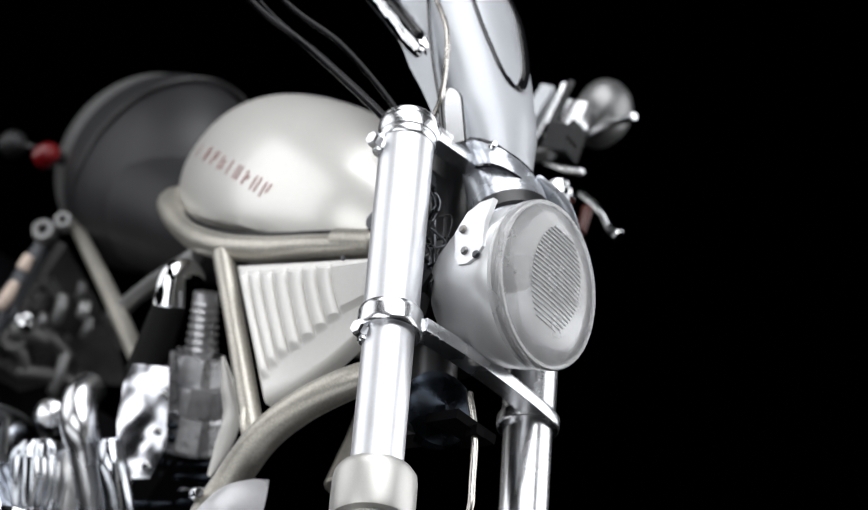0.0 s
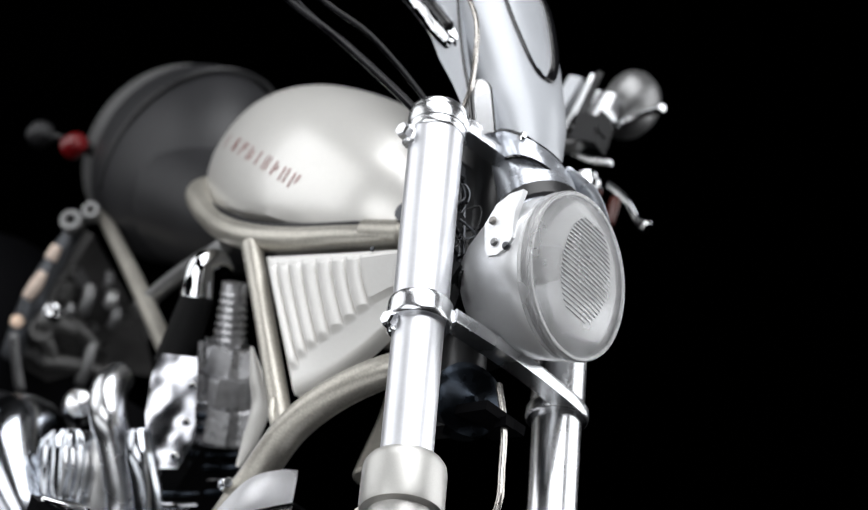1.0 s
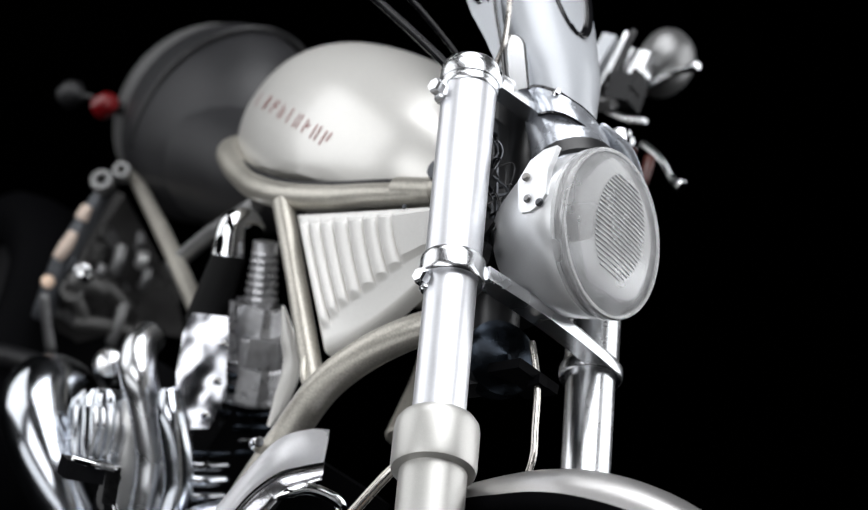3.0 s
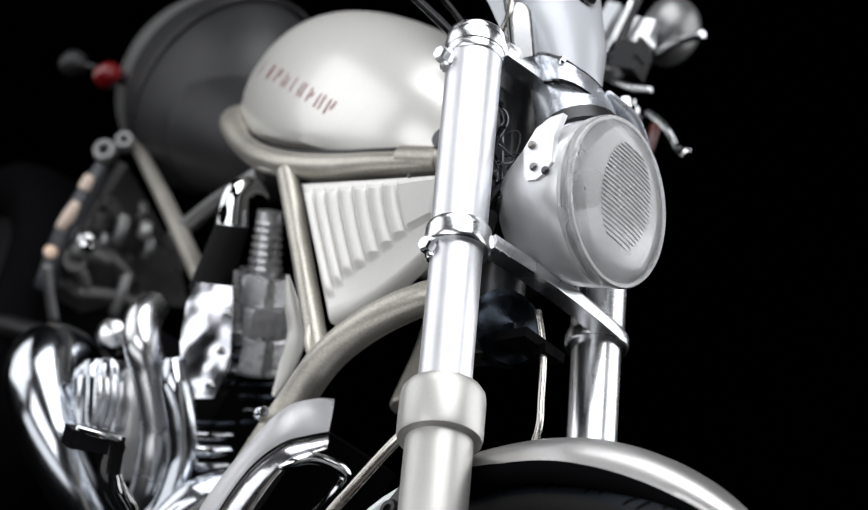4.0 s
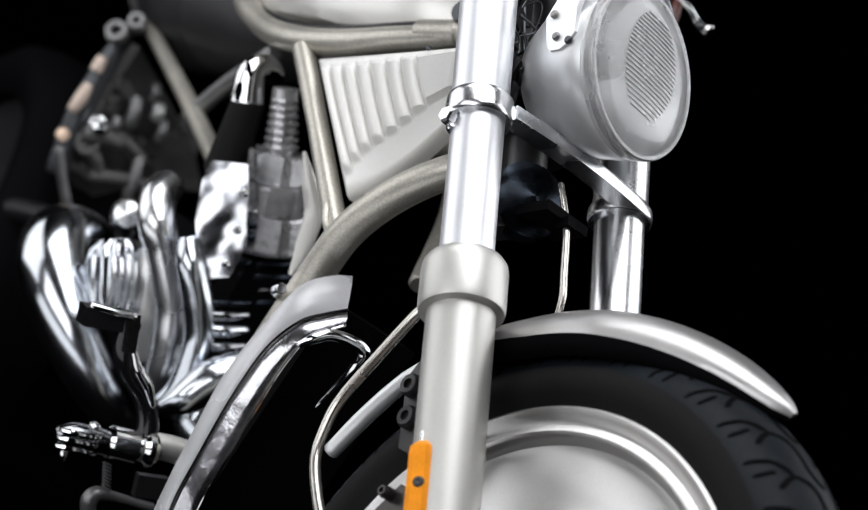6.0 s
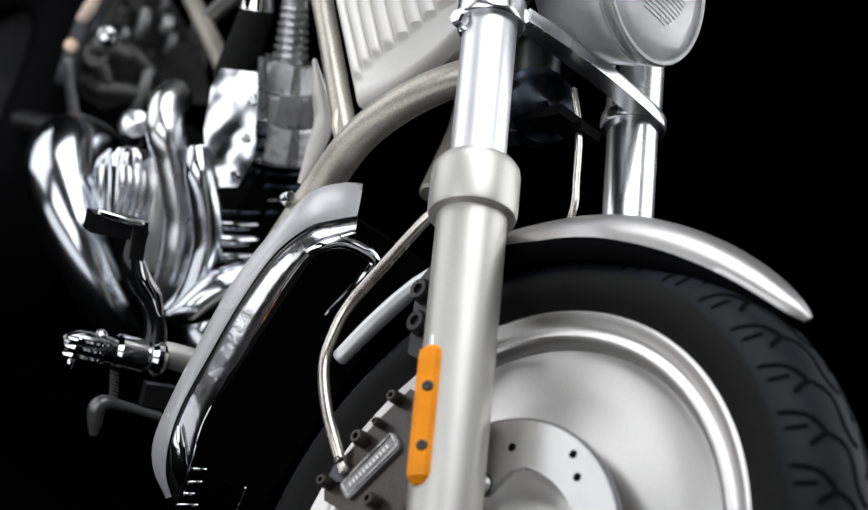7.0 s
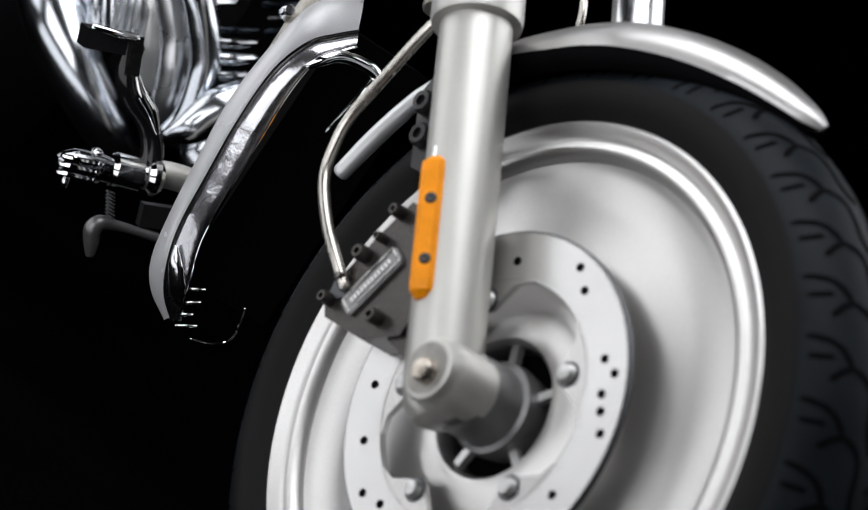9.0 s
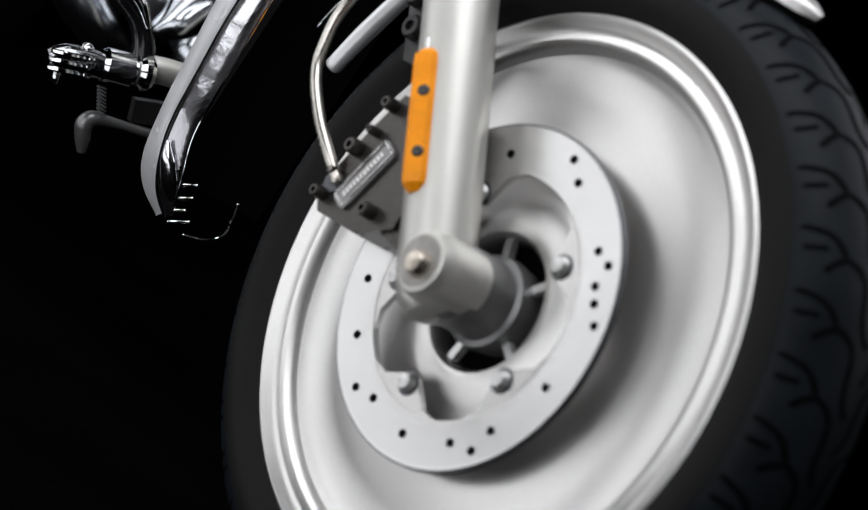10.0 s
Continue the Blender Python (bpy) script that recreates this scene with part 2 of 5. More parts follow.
plain_box("floor", -6, 6, -6, 6, -0.1, 0.0, FLOOR, "matt black studio floor under the motorcycle")
plain_box("wall_north", -6, 6, 6, 6.1, 0.0, 4.0, CLOTH, "black cloth studio wall in the dark")
plain_box("wall_south", -6, 6, -6.1, -6, 0.0, 4.0, CLOTH, "black cloth studio wall in the dark")
plain_box("wall_east", 6, 6.1, -6, 6, 0.0, 4.0, CLOTH, "black cloth studio wall in the dark")
plain_box("wall_west", -6.1, -6, -6, 6, 0.0, 4.0, CLOTH, "black cloth studio wall in the dark")
plain_box("ceiling", -6.1, 6.1, -6.1, 6.1, 4.0, 4.1, CLOTH, "black studio ceiling in the dark")

# taken for a die-cast scale model, built here at full size
bike = tagged(new("motorcycle"), "silver and chrome die-cast model of a cruiser motorcycle with solid disc wheels on black floor", "motorcycle")
bike.empty_display_size = 0.2

# ---- front wheel ----
def front_wheel():
    face = 0.054
    prof = [(0.056, face - 0.002), (0.060, face + 0.004), (0.072, face + 0.005), (0.088, face - 0.002), (0.105, face - 0.006), (0.14, face - 0.008), (0.18, face - 0.014),
            (0.212, face - 0.017), (0.222, face - 0.014), (0.227, face - 0.004), (0.231, face - 0.002), (0.235, face - 0.004), (0.238, face - 0.006),
            (0.243, face - 0.005), (0.247, face - 0.001), (0.251, face + 0.001), (0.254, face - 0.001), (0.254, face - 0.012), (0.245, face - 0.02)]
    back = [(r, -h) for r, h in prof[::-1]]
    rim = part("front_wheel", lathe(prof + back, 96, True), TURNED, bike, "solid satin aluminium disc wheel with polished lip", place=WHEEL)
    side = [(0.240, 0.047), (0.252, 0.052), (0.263, 0.0595), (0.273, 0.0625), (0.281, 0.0618), (0.287, 0.0595)]
    crown = [(0.287, 0.0595), (0.297, 0.054), (0.307, 0.045), (0.316, 0.032), (0.322, 0.017), (0.325, 0.0)]
    full = side[:-1] + crown + [(r, -h) for r, h in crown[-2::-1]] + [(r, -h) for r, h in side[-2::-1]]
    tyre = part("tyre", lathe(full, 112, True), TREAD, rim, "black rubber tyre with curved tread grooves", place=WHEEL)
    # plain sidewall band, a little proud
    for sgn in (1, -1):
        band = [(r + 0.0006, sgn * (h + 0.0006)) for r, h in side] + [(r - 0.003, sgn * (h - 0.004)) for r, h in side[::-1]]
        part("sidewall", lathe(band, 112, True), TYRE, tyre, place=WHEEL)
    # tread grooves, their dark drawn as flat black strips on the crown
    def crown_at(v):
        r = np.interp(abs(v), [0, 0.017, 0.032, 0.045, 0.054, 0.0595], [0.325, 0.322, 0.316, 0.307, 0.297, 0.287])
        return float(r)
    bm = bmesh.new()
    count = 38
    for k in range(count):
        a0 = 2 * math.pi * k / count
        for sgn in (1, -1):
            shift = 0.0 if sgn > 0 else math.pi / count
            strokes = [[(0.0570, 0.004), (0.0480, -0.004), (0.0385, -0.022), (0.0310, -0.062)],
                       [(0.0560, -0.050), (0.0500, -0.049), (0.0430, -0.047)],
                       [(0.0450, -0.106), (0.0370, -0.078), (0.0310, -0.067)],
                       [(0.0310, -0.062), (0.0210, -0.078), (0.0140, -0.105), (0.0120, -0.150), (0.0110, -0.195), (0.0060, -0.232), (0.0010, -0.245)]]
            for stroke in strokes:
                line = curve([(v, a, 0) for v, a in stroke], 4)
                rows = []
                for i, q in enumerate(line):
                    d = (line[min(i + 1, len(line) - 1)] - line[max(i - 1, 0)])
                    dd = Vector((d.x, d.y * 0.32, 0)).normalized()
                    perp = Vector((-dd.y, dd.x, 0)) * (0.0024 if 0 < i < len(line) - 1 else 0.0012)
                    row = []
                    for e in (-1, 1):
                        v, a = q.x + e * perp.x, q.y + e * perp.y / 0.32
                        r = crown_at(v) + 0.0005
                        row.append(bm.verts.new((r * math.cos(a0 + shift + a), r * math.sin(a0 + shift + a), sgn * v)))
                    rows.append(row)
                for p, q in zip(rows, rows[1:]):
                    bm.faces.new((p[0], p[1], q[1], q[0]))
    part("groove_strip", bm, CORE, tyre, "flat black curved strips drawn for the tread grooves", place=WHEEL)
    # hub, its struts and a black plug that paints the hollow behind dark
    part("hub", lathe([(0.0, 0.02), (0.036, 0.02), (0.040, 0.05), (0.0390, 0.054), (0.0390, 0.060), (0.0345, 0.062), (0.0335, 0.100), (0.031, 0.102), (0.031, 0.112), (0.0, 0.112)], 40, caps=False), GREY, rim, "dark grey hub sleeve", place=WHEEL)
    for k in range(5):
        a = radians(116 + 72 * k)
        m = WHEEL @ pose(0, 0, 0.046, 0, 0, math.degrees(a))
        part("strut", block(0.03, 0.007, 0.008, 0.0015), ALLOY, rim, place=m @ Matrix.Translation((0.047, 0, 0)))
    part("hub_plug", lathe([(0.0, 0.03), (0.0562, 0.03), (0.0562, -0.03), (0.0, -0.03)], 40, caps=False), CORE, rim, "black plug painting the hollow behind the hub dark", place=WHEEL)
    # brake disc with its carrier
    for sgn in (1, -1):
        h0, h1 = sgn * 0.0685, sgn * 0.0745
        disc = part("brake_disc", disc_mesh(h0, h1), DISC, rim, "drilled steel brake disc", place=WHEEL)
        for k in range(5):
            a = 41 - 68 * k
            lug = []
            for t, r in ((-26, 0.105), (-17, 0.100), (-9, 0.087), (-3, 0.080), (3, 0.080), (9, 0.087), (17, 0.100), (26, 0.105), (26, 0.112), (0, 0.113), (-26, 0.112)):
                lug.append((r * math.cos(radians(t)), r * math.sin(radians(t))))
            part("disc_lug", prism(lug, 0.006, 0.001, 1), STEEL, disc, place=WHEEL @ pose(0, 0, sgn * 0.0712, 0, 0, a))
            # dark disc round each bolt paints its shade; nothing is recessed
            part("bolt_shade_ring", lathe([(0.0, 0.0), (0.0108, 0.0), (0.0108, 0.0009), (0.0, 0.0009)], 20, caps=False), DARKMETAL, disc, place=WHEEL @ pose(0, 0, 0, 0, 0, a) @ pose(0.088, 0, sgn * 0.0738, 0 if sgn > 0 else 180, 0, 0))
            part("disc_bolt", lathe([(0.0, 0.0), (0.0085, 0.0), (0.0085, 0.003), (0.006, 0.0075), (0.0, 0.0085)], 18, caps=False), ALLOY, disc,
                 place=WHEEL @ pose(0, 0, 0, 0, 0, a) @ pose(0.088, 0, sgn * 0.0735, 0 if sgn > 0 else 180, 0, 0))
        # dark ring paints the shade under the disc's outer edge
        edge = sorted((h0, h1 - sgn * 0.001))
        part("disc_edge_shade", lathe([(0.1440, edge[0]), (0.1465, edge[0]), (0.1465, edge[1]), (0.1440, edge[1])], 72, True), DARKMETAL, disc, "dark ring painting the shade at the disc edge", place=WHEEL)
        if sgn > 0:
            # flat black dots drawn for the dark of the drilled holes
            holes = ((0.120, 115), (0.133, 84), (0.123, 75), (0.123, 43), (0.133, 36.5), (0.123, 29.5), (0.126, 23), (0.133, 15.5), (0.123, -11), (0.123, -38), (0.133, -47), (0.123, -57),
                     (0.123, -82), (0.120, -106), (0.131, -116), (0.123, -137), (0.123, -160))
            for r, turn in holes:
                a = radians(turn)
                part("hole_dot", lathe([(0.0, 0.0), (0.0036, 0.0), (0.0036, 0.0004), (0.0, 0.0004)], 14, caps=False), CORE, disc,
                     place=WHEEL @ Matrix.Translation((r * math.cos(a), r * math.sin(a), h1 + 0.0002)))
    return rim


def disc_mesh(h0, h1):
    prof = [(0.104, h0), (0.145, h0), (0.1455, (h0 + h1) / 2), (0.145, h1)]
    n = 16
    for i in range(n + 1):     # fine turned rings
        r = 0.1445 - (0.0395) * i / n
        prof.append((r, h1))
        if i < n:
            prof.append((r - 0.0012, h1 - 0.0004 * (1 if h1 > 0 else -1)))
    return lathe(prof, 72, True)


front_wheel()

# ---- front fender ----
def front_fender():
    bm, inner_shade = bmesh.new(), bmesh.new()
    rings, inner = [], []
    edge_shade, rolls = {1: bmesh.new(), -1: bmesh.new()}, {1: [], -1: []}
    a0, a1, n = 75.5, 168, 46
    for i in range(36):                                  # the fender stops short; bright bands stand in for its lit rear flanks
        u = i / n
        a = radians(a0 + (a1 - a0) * u)
        close = min(1.0, 0.03 + 0.97 * (u / 0.36) ** 0.62)
        half = 0.072 * close
        ring = []
        low = 0.315 - 0.008 * math.sin(math.pi * min(u / 0.72, 1.0)) ** 0.7 + 0.009 * min(max(u - 0.50, 0.0) / 0.18, 1.0)
        sec = []
        for k in range(17):
            ph = radians(-92 + 11.5 * k)
            sec.append((math.sin(ph), low + (0.351 - low) * max(math.cos(ph), 0.0) ** 0.85))
        sec = sec + [(v * 0.95, r - 0.004) for v, r in sec[::-1]]
        rise = 0.006 * math.sin(math.pi * u)
        for v, r in sec:
            rr = 0.338 + (r - 0.338) * (0.12 + 0.88 * close ** 0.7) + rise
            ring.append(bm.verts.new((rr * math.cos(a), rr * math.sin(a), -v * half)))
        rings.append(ring)
        # black sheet inside the rear half paints the shade under the fender
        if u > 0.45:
            inner.append([inner_shade.verts.new(((x.co.length_squared - x.co.z ** 2) ** 0.5 * math.cos(a) * 0.991, (x.co.length_squared - x.co.z ** 2) ** 0.5 * math.sin(a) * 0.991, x.co.z * 0.965)) for x in ring[17:]])
        # near-black roll under the lower edge paints the fender's unlit reflection, one row a side
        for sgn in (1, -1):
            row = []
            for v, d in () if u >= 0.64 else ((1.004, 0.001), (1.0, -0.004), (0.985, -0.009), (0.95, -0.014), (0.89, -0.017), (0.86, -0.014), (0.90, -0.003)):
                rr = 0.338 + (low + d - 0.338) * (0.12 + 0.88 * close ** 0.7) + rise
                row.append(edge_shade[sgn].verts.new((rr * math.cos(a), rr * math.sin(a), -sgn * v * half)))
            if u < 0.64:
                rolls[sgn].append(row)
    bridge_rings(bm, rings)
    for r, q in zip(inner, inner[1:]):
        for i in range(len(r) - 1):
            inner_shade.faces.new((r[i], r[i + 1], q[i + 1], q[i]))
    fender = part("front_fender", bm, FENDER, bike, "satin silver front fender over the tyre", place=WHEEL)
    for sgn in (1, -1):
        bridge_rings(edge_shade[sgn], rolls[sgn])
        part("edge_shade", edge_shade[sgn], CORE, fender, "near-black roll painted for the unlit lower edge", place=WHEEL)
    part("inner_shade", inner_shade, CORE, fender, "black sheet painting the shade inside the fender", place=WHEEL)
    # bright band per side, shaped to the view as the fender's lit flank
    for sgn in (1, -1):
        line = [(r * math.cos(radians(a)), r * math.sin(radians(a)), sgn * h) for a, r, h in ((142, 0.336, 0.066), (147, 0.331, 0.066), (152, 0.3295, 0.065), (158, 0.3290, 0.064), (165, 0.3310, 0.062))]
        part("lit_flank_band", tube(line, [0.0035, 0.0078, 0.0086, 0.0086, 0.0080], 18, 6), SHELL, fender, "bright band standing in for the fender's lit rear flank", place=WHEEL)
    for sgn in (-1, 1):
        plate = prism([(-0.018, 0.0), (0.0, -0.012), (0.022, 0.0), (0.024, 0.075), (0.0, 0.085), (-0.016, 0.07)], 0.006, 0.0015, 1)
        part("bracket", plate, BLACK, fender, "black fender bracket", place=FORK @ pose(-0.048, sgn * 0.082, 0.21, 90, 0, 0))
        for s in (0.235, 0.267):
            bolt = lathe([(0.0, 0.0), (0.011, 0.0), (0.011, 0.006), (0.009, 0.009), (0.005, 0.009), (0.005, 0.005), (0.0, 0.005)], 16, caps=False)
            part("bolt", bolt, BLACK, fender, "black socket bolt", place=FORK @ pose(-0.053, sgn * 0.086, s, 90 if sgn < 0 else -90, 0, 0))
    return fender


front_fender()

# ---- fork ----
def fork_leg(sgn):
    y = sgn * SPREAD
    prof = [(0.0, -0.052), (0.020, -0.050), (0.029, -0.040), (0.0315, -0.02), (0.0312, 0.30), (0.0312, 0.308), (0.0385, 0.310), (0.0396, 0.315), (0.0396, 0.351),
            (0.0385, 0.358), (0.0350, 0.363), (0.0262, 0.366), (0.0, 0.366)]
    leg = part("fork_leg", lathe(prof, 48, caps=False), LEG, bike, "silver painted lower fork leg with thick seal collar", place=FORK @ Matrix.Translation((G0, y, 0)))
    part("fork_tube", lathe([(0.0, 0.30), (0.0250, 0.30), (0.0250, 0.528), (0.0274, 0.530), (0.0276, 0.765), (0.0, 0.765)], 48, caps=False), TUBE if sgn < 0 else SATIN, leg, "polished chrome fork tube",
         place=FORK @ Matrix.Translation((G0, y, 0)))
    part("tube_cap", lathe([(0.0, 0.738), (0.0285, 0.738), (0.0294, 0.7395), (0.0295, 0.7445), (0.0286, 0.7455), (0.0284, 0.7470), (0.0300, 0.7485), (0.0306, 0.7530), (0.0305, 0.7590), (0.0299, 0.7630), (0.0280, 0.7665), (0.0240, 0.7690), (0.0180, 0.7702), (0.008, 0.7708), (0.0, 0.7708)], 44, caps=False), SATIN, leg, "chrome fork cap",
         place=FORK @ Matrix.Translation((G0, y, 0)))
    # axle lug that faces outwards
    out = 90 if sgn < 0 else -90
    lug = lathe([(0.0, -0.03), (0.0285, -0.03), (0.0285, 0.008), (0.0275, 0.017), (0.0245, 0.0235), (0.0225, 0.0245), (0.0, 0.0245)], 36, caps=False)
    part("axle_lug", lug, LEG, leg, place=FORK @ pose(0.034, y + sgn * 0.014, -0.022, out, 0, 0))
    part("lug_face", lathe([(0.0, 0.0240), (0.0215, 0.0240), (0.0215, 0.0252), (0.0, 0.0252)], 32, caps=False), LUGFACE, leg, "dull brownish face of the axle lug", place=FORK @ pose(0.034, y + sgn * 0.014, -0.022, out, 0, 0))
    bolt = lathe([(0.0, 0.0), (0.0105, 0.0), (0.0105, 0.008), (0.008, 0.0115), (0.0, 0.0125)], 20, caps=False)
    part("axle_bolt", bolt, BRASS, leg, "worn steel axle bolt", place=FORK @ pose(0.036, y + sgn * 0.037, -0.026, out, 0, 0))
    if sgn < 0:
        bm = bmesh.new()
        sec = [(-0.0125, -0.004), (-0.0125, 0.008), (-0.008, 0.0125), (0.003, 0.0130), (0.0115, 0.006), (0.0115, -0.004)]
        rings = []
        for s, k in ((0.044, 0.55), (0.05, 0.95), (0.056, 1.0), (0.158, 1.0), (0.166, 0.95), (0.171, 0.6)):
            rings.append([bm.verts.new((x * k, -h * k, s)) for x, h in sec])
        bridge_rings(bm, rings)
        refl = part("reflector", bm, AMBER, leg, "amber plastic fork reflector", smooth=False, place=FORK @ Matrix.Translation((0.014, y - 0.026, 0)) @ pose(0, 0, 0, 0, 0, 30))
        for s in (0.076, 0.130):
            screw = lathe([(0.0, 0.0), (0.0050, 0.0), (0.0050, 0.001), (0.0030, 0.0020), (0.0, 0.001)], 14, caps=False)
            part("screw", screw, DULLDARK, refl, "dull screw head", place=FORK @ Matrix.Translation((0.014, y - 0.026, s)) @ pose(0, 0, 0, 0, 0, 30) @ pose(-0.001, -0.0122, 0, 90, 0, 0))
        part("screw_stub", lathe([(0.0, 0.0), (0.002, 0.0), (0.002, 0.016), (0.0, 0.016)], 10, caps=False), CHROME, refl, place=FORK @ Matrix.Translation((0.012, y - 0.03, 0.166)))
    return leg


for sgn in (-1, 1):
    fork_leg(sgn)


def triple_clamp(s, high, name, ahead, label, drop=0.006, reach=0.090, wide=0.0306, out=0.030):
    """Two rings round the tubes with a bar between them."""
    ring = lambda high: lathe([(0.0245, -high / 2), (wide - 0.0020, -high / 2), (wide - 0.0004, -high / 2 + 0.002), (wide, -high / 4), (wide, high / 4), (wide - 0.0004, high / 2 - 0.002), (wide - 0.0020, high / 2), (0.0245, high / 2)], 44, True)
    pieces = [(ring(high if sgn < 0 else 0.6 * high), Matrix.Translation((G0, sgn * SPREAD, s))) for sgn in (-1, 1)]
    n = 14
    bm = bmesh.new()
    rings = []
    for i in range(n + 1):
        y = -reach + (reach + 0.128) * i / n
        mid = G0 + ahead + 0.006 * math.sin(math.pi * i / n)
        w = 0.010 if i < n else 0.004
        sec = [(-w, -high * 0.26), (w, -high * 0.26), (w + 0.002, 0), (w, high * 0.30), (-w, high * 0.30), (-w - 0.002, 0)]
        rings.append([bm.verts.new((mid + x, y, s + z)) for x, z in sec])
    bridge_rings(bm, rings)
    pieces.append((bm, Matrix.Identity(4)))
    clamp = part(name, joined(pieces), SATIN, bike, label, place=FORK)
    for sgn in (-1, 1):
        head = lathe([(0.0, 0.0), (0.0085, 0.0), (0.0085, 0.008), (0.007, 0.0105), (0.0, 0.0105)], 6, caps=False)
        part("pinch_bolt", head, SATIN, clamp, "chrome hexagon bolt", smooth=False, place=FORK @ pose(G0 - 0.012, sgn * (SPREAD + out), s - drop, 90 if sgn < 0 else -90, 0, 0))
        part("bolt_boss", tube([(G0 - 0.012, sgn * (SPREAD + out - 0.006), s - drop - 0.009), (G0 - 0.012, sgn * (SPREAD + out - 0.006), s - drop + 0.009)], 0.0085, 14, 2), SATIN, clamp, place=FORK)
    return clamp


triple_clamp(0.756, 0.030, "upper_clamp", 0.016, "polished chrome upper fork clamp", 0.026, wide=0.0290)
triple_clamp(0.525, 0.026, "lower_clamp", 0.020, "polished chrome lower fork clamp", 0.016, wide=0.0322, out=0.024)

# ---- brake caliper and its line ----
def caliper():
    m = Matrix.Translation((-0.098, -0.092, 0.366)) @ pose(0, 0, 0, 90, 0, 0)
    outline = [(-0.058, -0.046), (-0.044, -0.060), (0.013, -0.056), (0.048, -0.034), (0.048, 0.014), (0.010, 0.064), (-0.027, 0.061), (-0.041, 0.022), (-0.052, -0.018)]
    body = part("brake_caliper", prism(outline, 0.034, 0.007), CALIPER, bike, "dark cast brake caliper with a badge", place=m)
    tilt = pose(-0.014, -0.012, 0.0185, 0, 0, 72)
    pad = [(x, y) for x, y in ((-0.034, -0.006), (-0.031, -0.011), (0.031, -0.011), (0.034, -0.006), (0.034, 0.006), (0.031, 0.011), (-0.031, 0.011), (-0.034, 0.006))]
    badge = part("badge", prism(pad, 0.004, 0.001, 1), GREY, body, "raised badge with worn light writing bars", place=m @ tilt)
    rim = joined([(tube([(-0.031, -0.008, 0), (0.031, -0.008, 0)], 0.0012, 6), Matrix.Identity(4)), (tube([(0.031, -0.008, 0), (0.031, 0.008, 0)], 0.0012, 6), Matrix.Identity(4)),
                  (tube([(0.031, 0.008, 0), (-0.031, 0.008, 0)], 0.0012, 6), Matrix.Identity(4)), (tube([(-0.031, 0.008, 0), (-0.031, -0.008, 0)], 0.0012, 6), Matrix.Identity(4))])
    part("badge_rim", rim, STEEL, badge, place=m @ tilt @ Matrix.Translation((0, 0, 0.0022)))
    bars = joined([(block(0.0026, 0.005, 0.001, 0), Matrix.Translation((-0.0235 + 0.0042 * k, 0, 0.0024))) for k in range(12)])
    part("writing_bar", bars, STEEL, badge, place=m @ tilt)
    for x, y, r in ((-0.040, 0.002, 0.0085), (-0.030, 0.022, 0.005), (-0.030, 0.048, 0.007), (-0.048, -0.046, 0.007), (0.016, -0.034, 0.008), (-0.044, -0.024, 0.005)):
        r *= 0.85
        bolt = lathe([(0.0, 0.0), (r, 0.0), (r, 0.012), (r * 0.75, 0.016), (r * 0.45, 0.016), (r * 0.45, 0.011), (0.0, 0.011)], 16, caps=False)
        part("bolt", bolt, CALIPER, body, place=m @ Matrix.Translation((x, y, 0.014)))
    bridge = [(0.02, -0.042), (0.09, -0.050), (0.10, -0.04), (0.10, -0.025), (0.04, -0.02)]
    part("carrier", prism(bridge, 0.014, 0.003), CALIPER, body, place=m @ Matrix.Translation((0, 0, 0.006)))
    return body


caliper()
line = part("brake_line", tube([(-0.205, -0.118, 0.585), (-0.212, -0.124, 0.558), (-0.225, -0.125, 0.508), (-0.237, -0.125, 0.459), (-0.234, -0.125, 0.430), (-0.222, -0.125, 0.402), (-0.190, -0.124, 0.374), (-0.157, -0.120, 0.352), (-0.135, -0.113, 0.336)], 0.0052, 12), WIRE, bike,
            "bare metal brake line bent down to the caliper")
part("banjo", lathe([(0.0, -0.008), (0.010, -0.008), (0.010, 0.008), (0.0, 0.008)], 16, caps=False), DARKMETAL, line, place=Matrix.Translation((-0.142, -0.104, 0.334)) @ pose(0, 0, 0, 90, 0, 0))
part("brake_line", tube([fork_pt(0.50, 0.03, 0.0), fork_pt(0.45, 0.04, 0.0), fork_pt(0.40, 0.041, 0.0), fork_pt(0.372, 0.041, 0.0), fork_pt(0.352, 0.03, 0.005)], 0.0036, 10), WIRE, bike, "thin bare metal brake line behind the clamp")

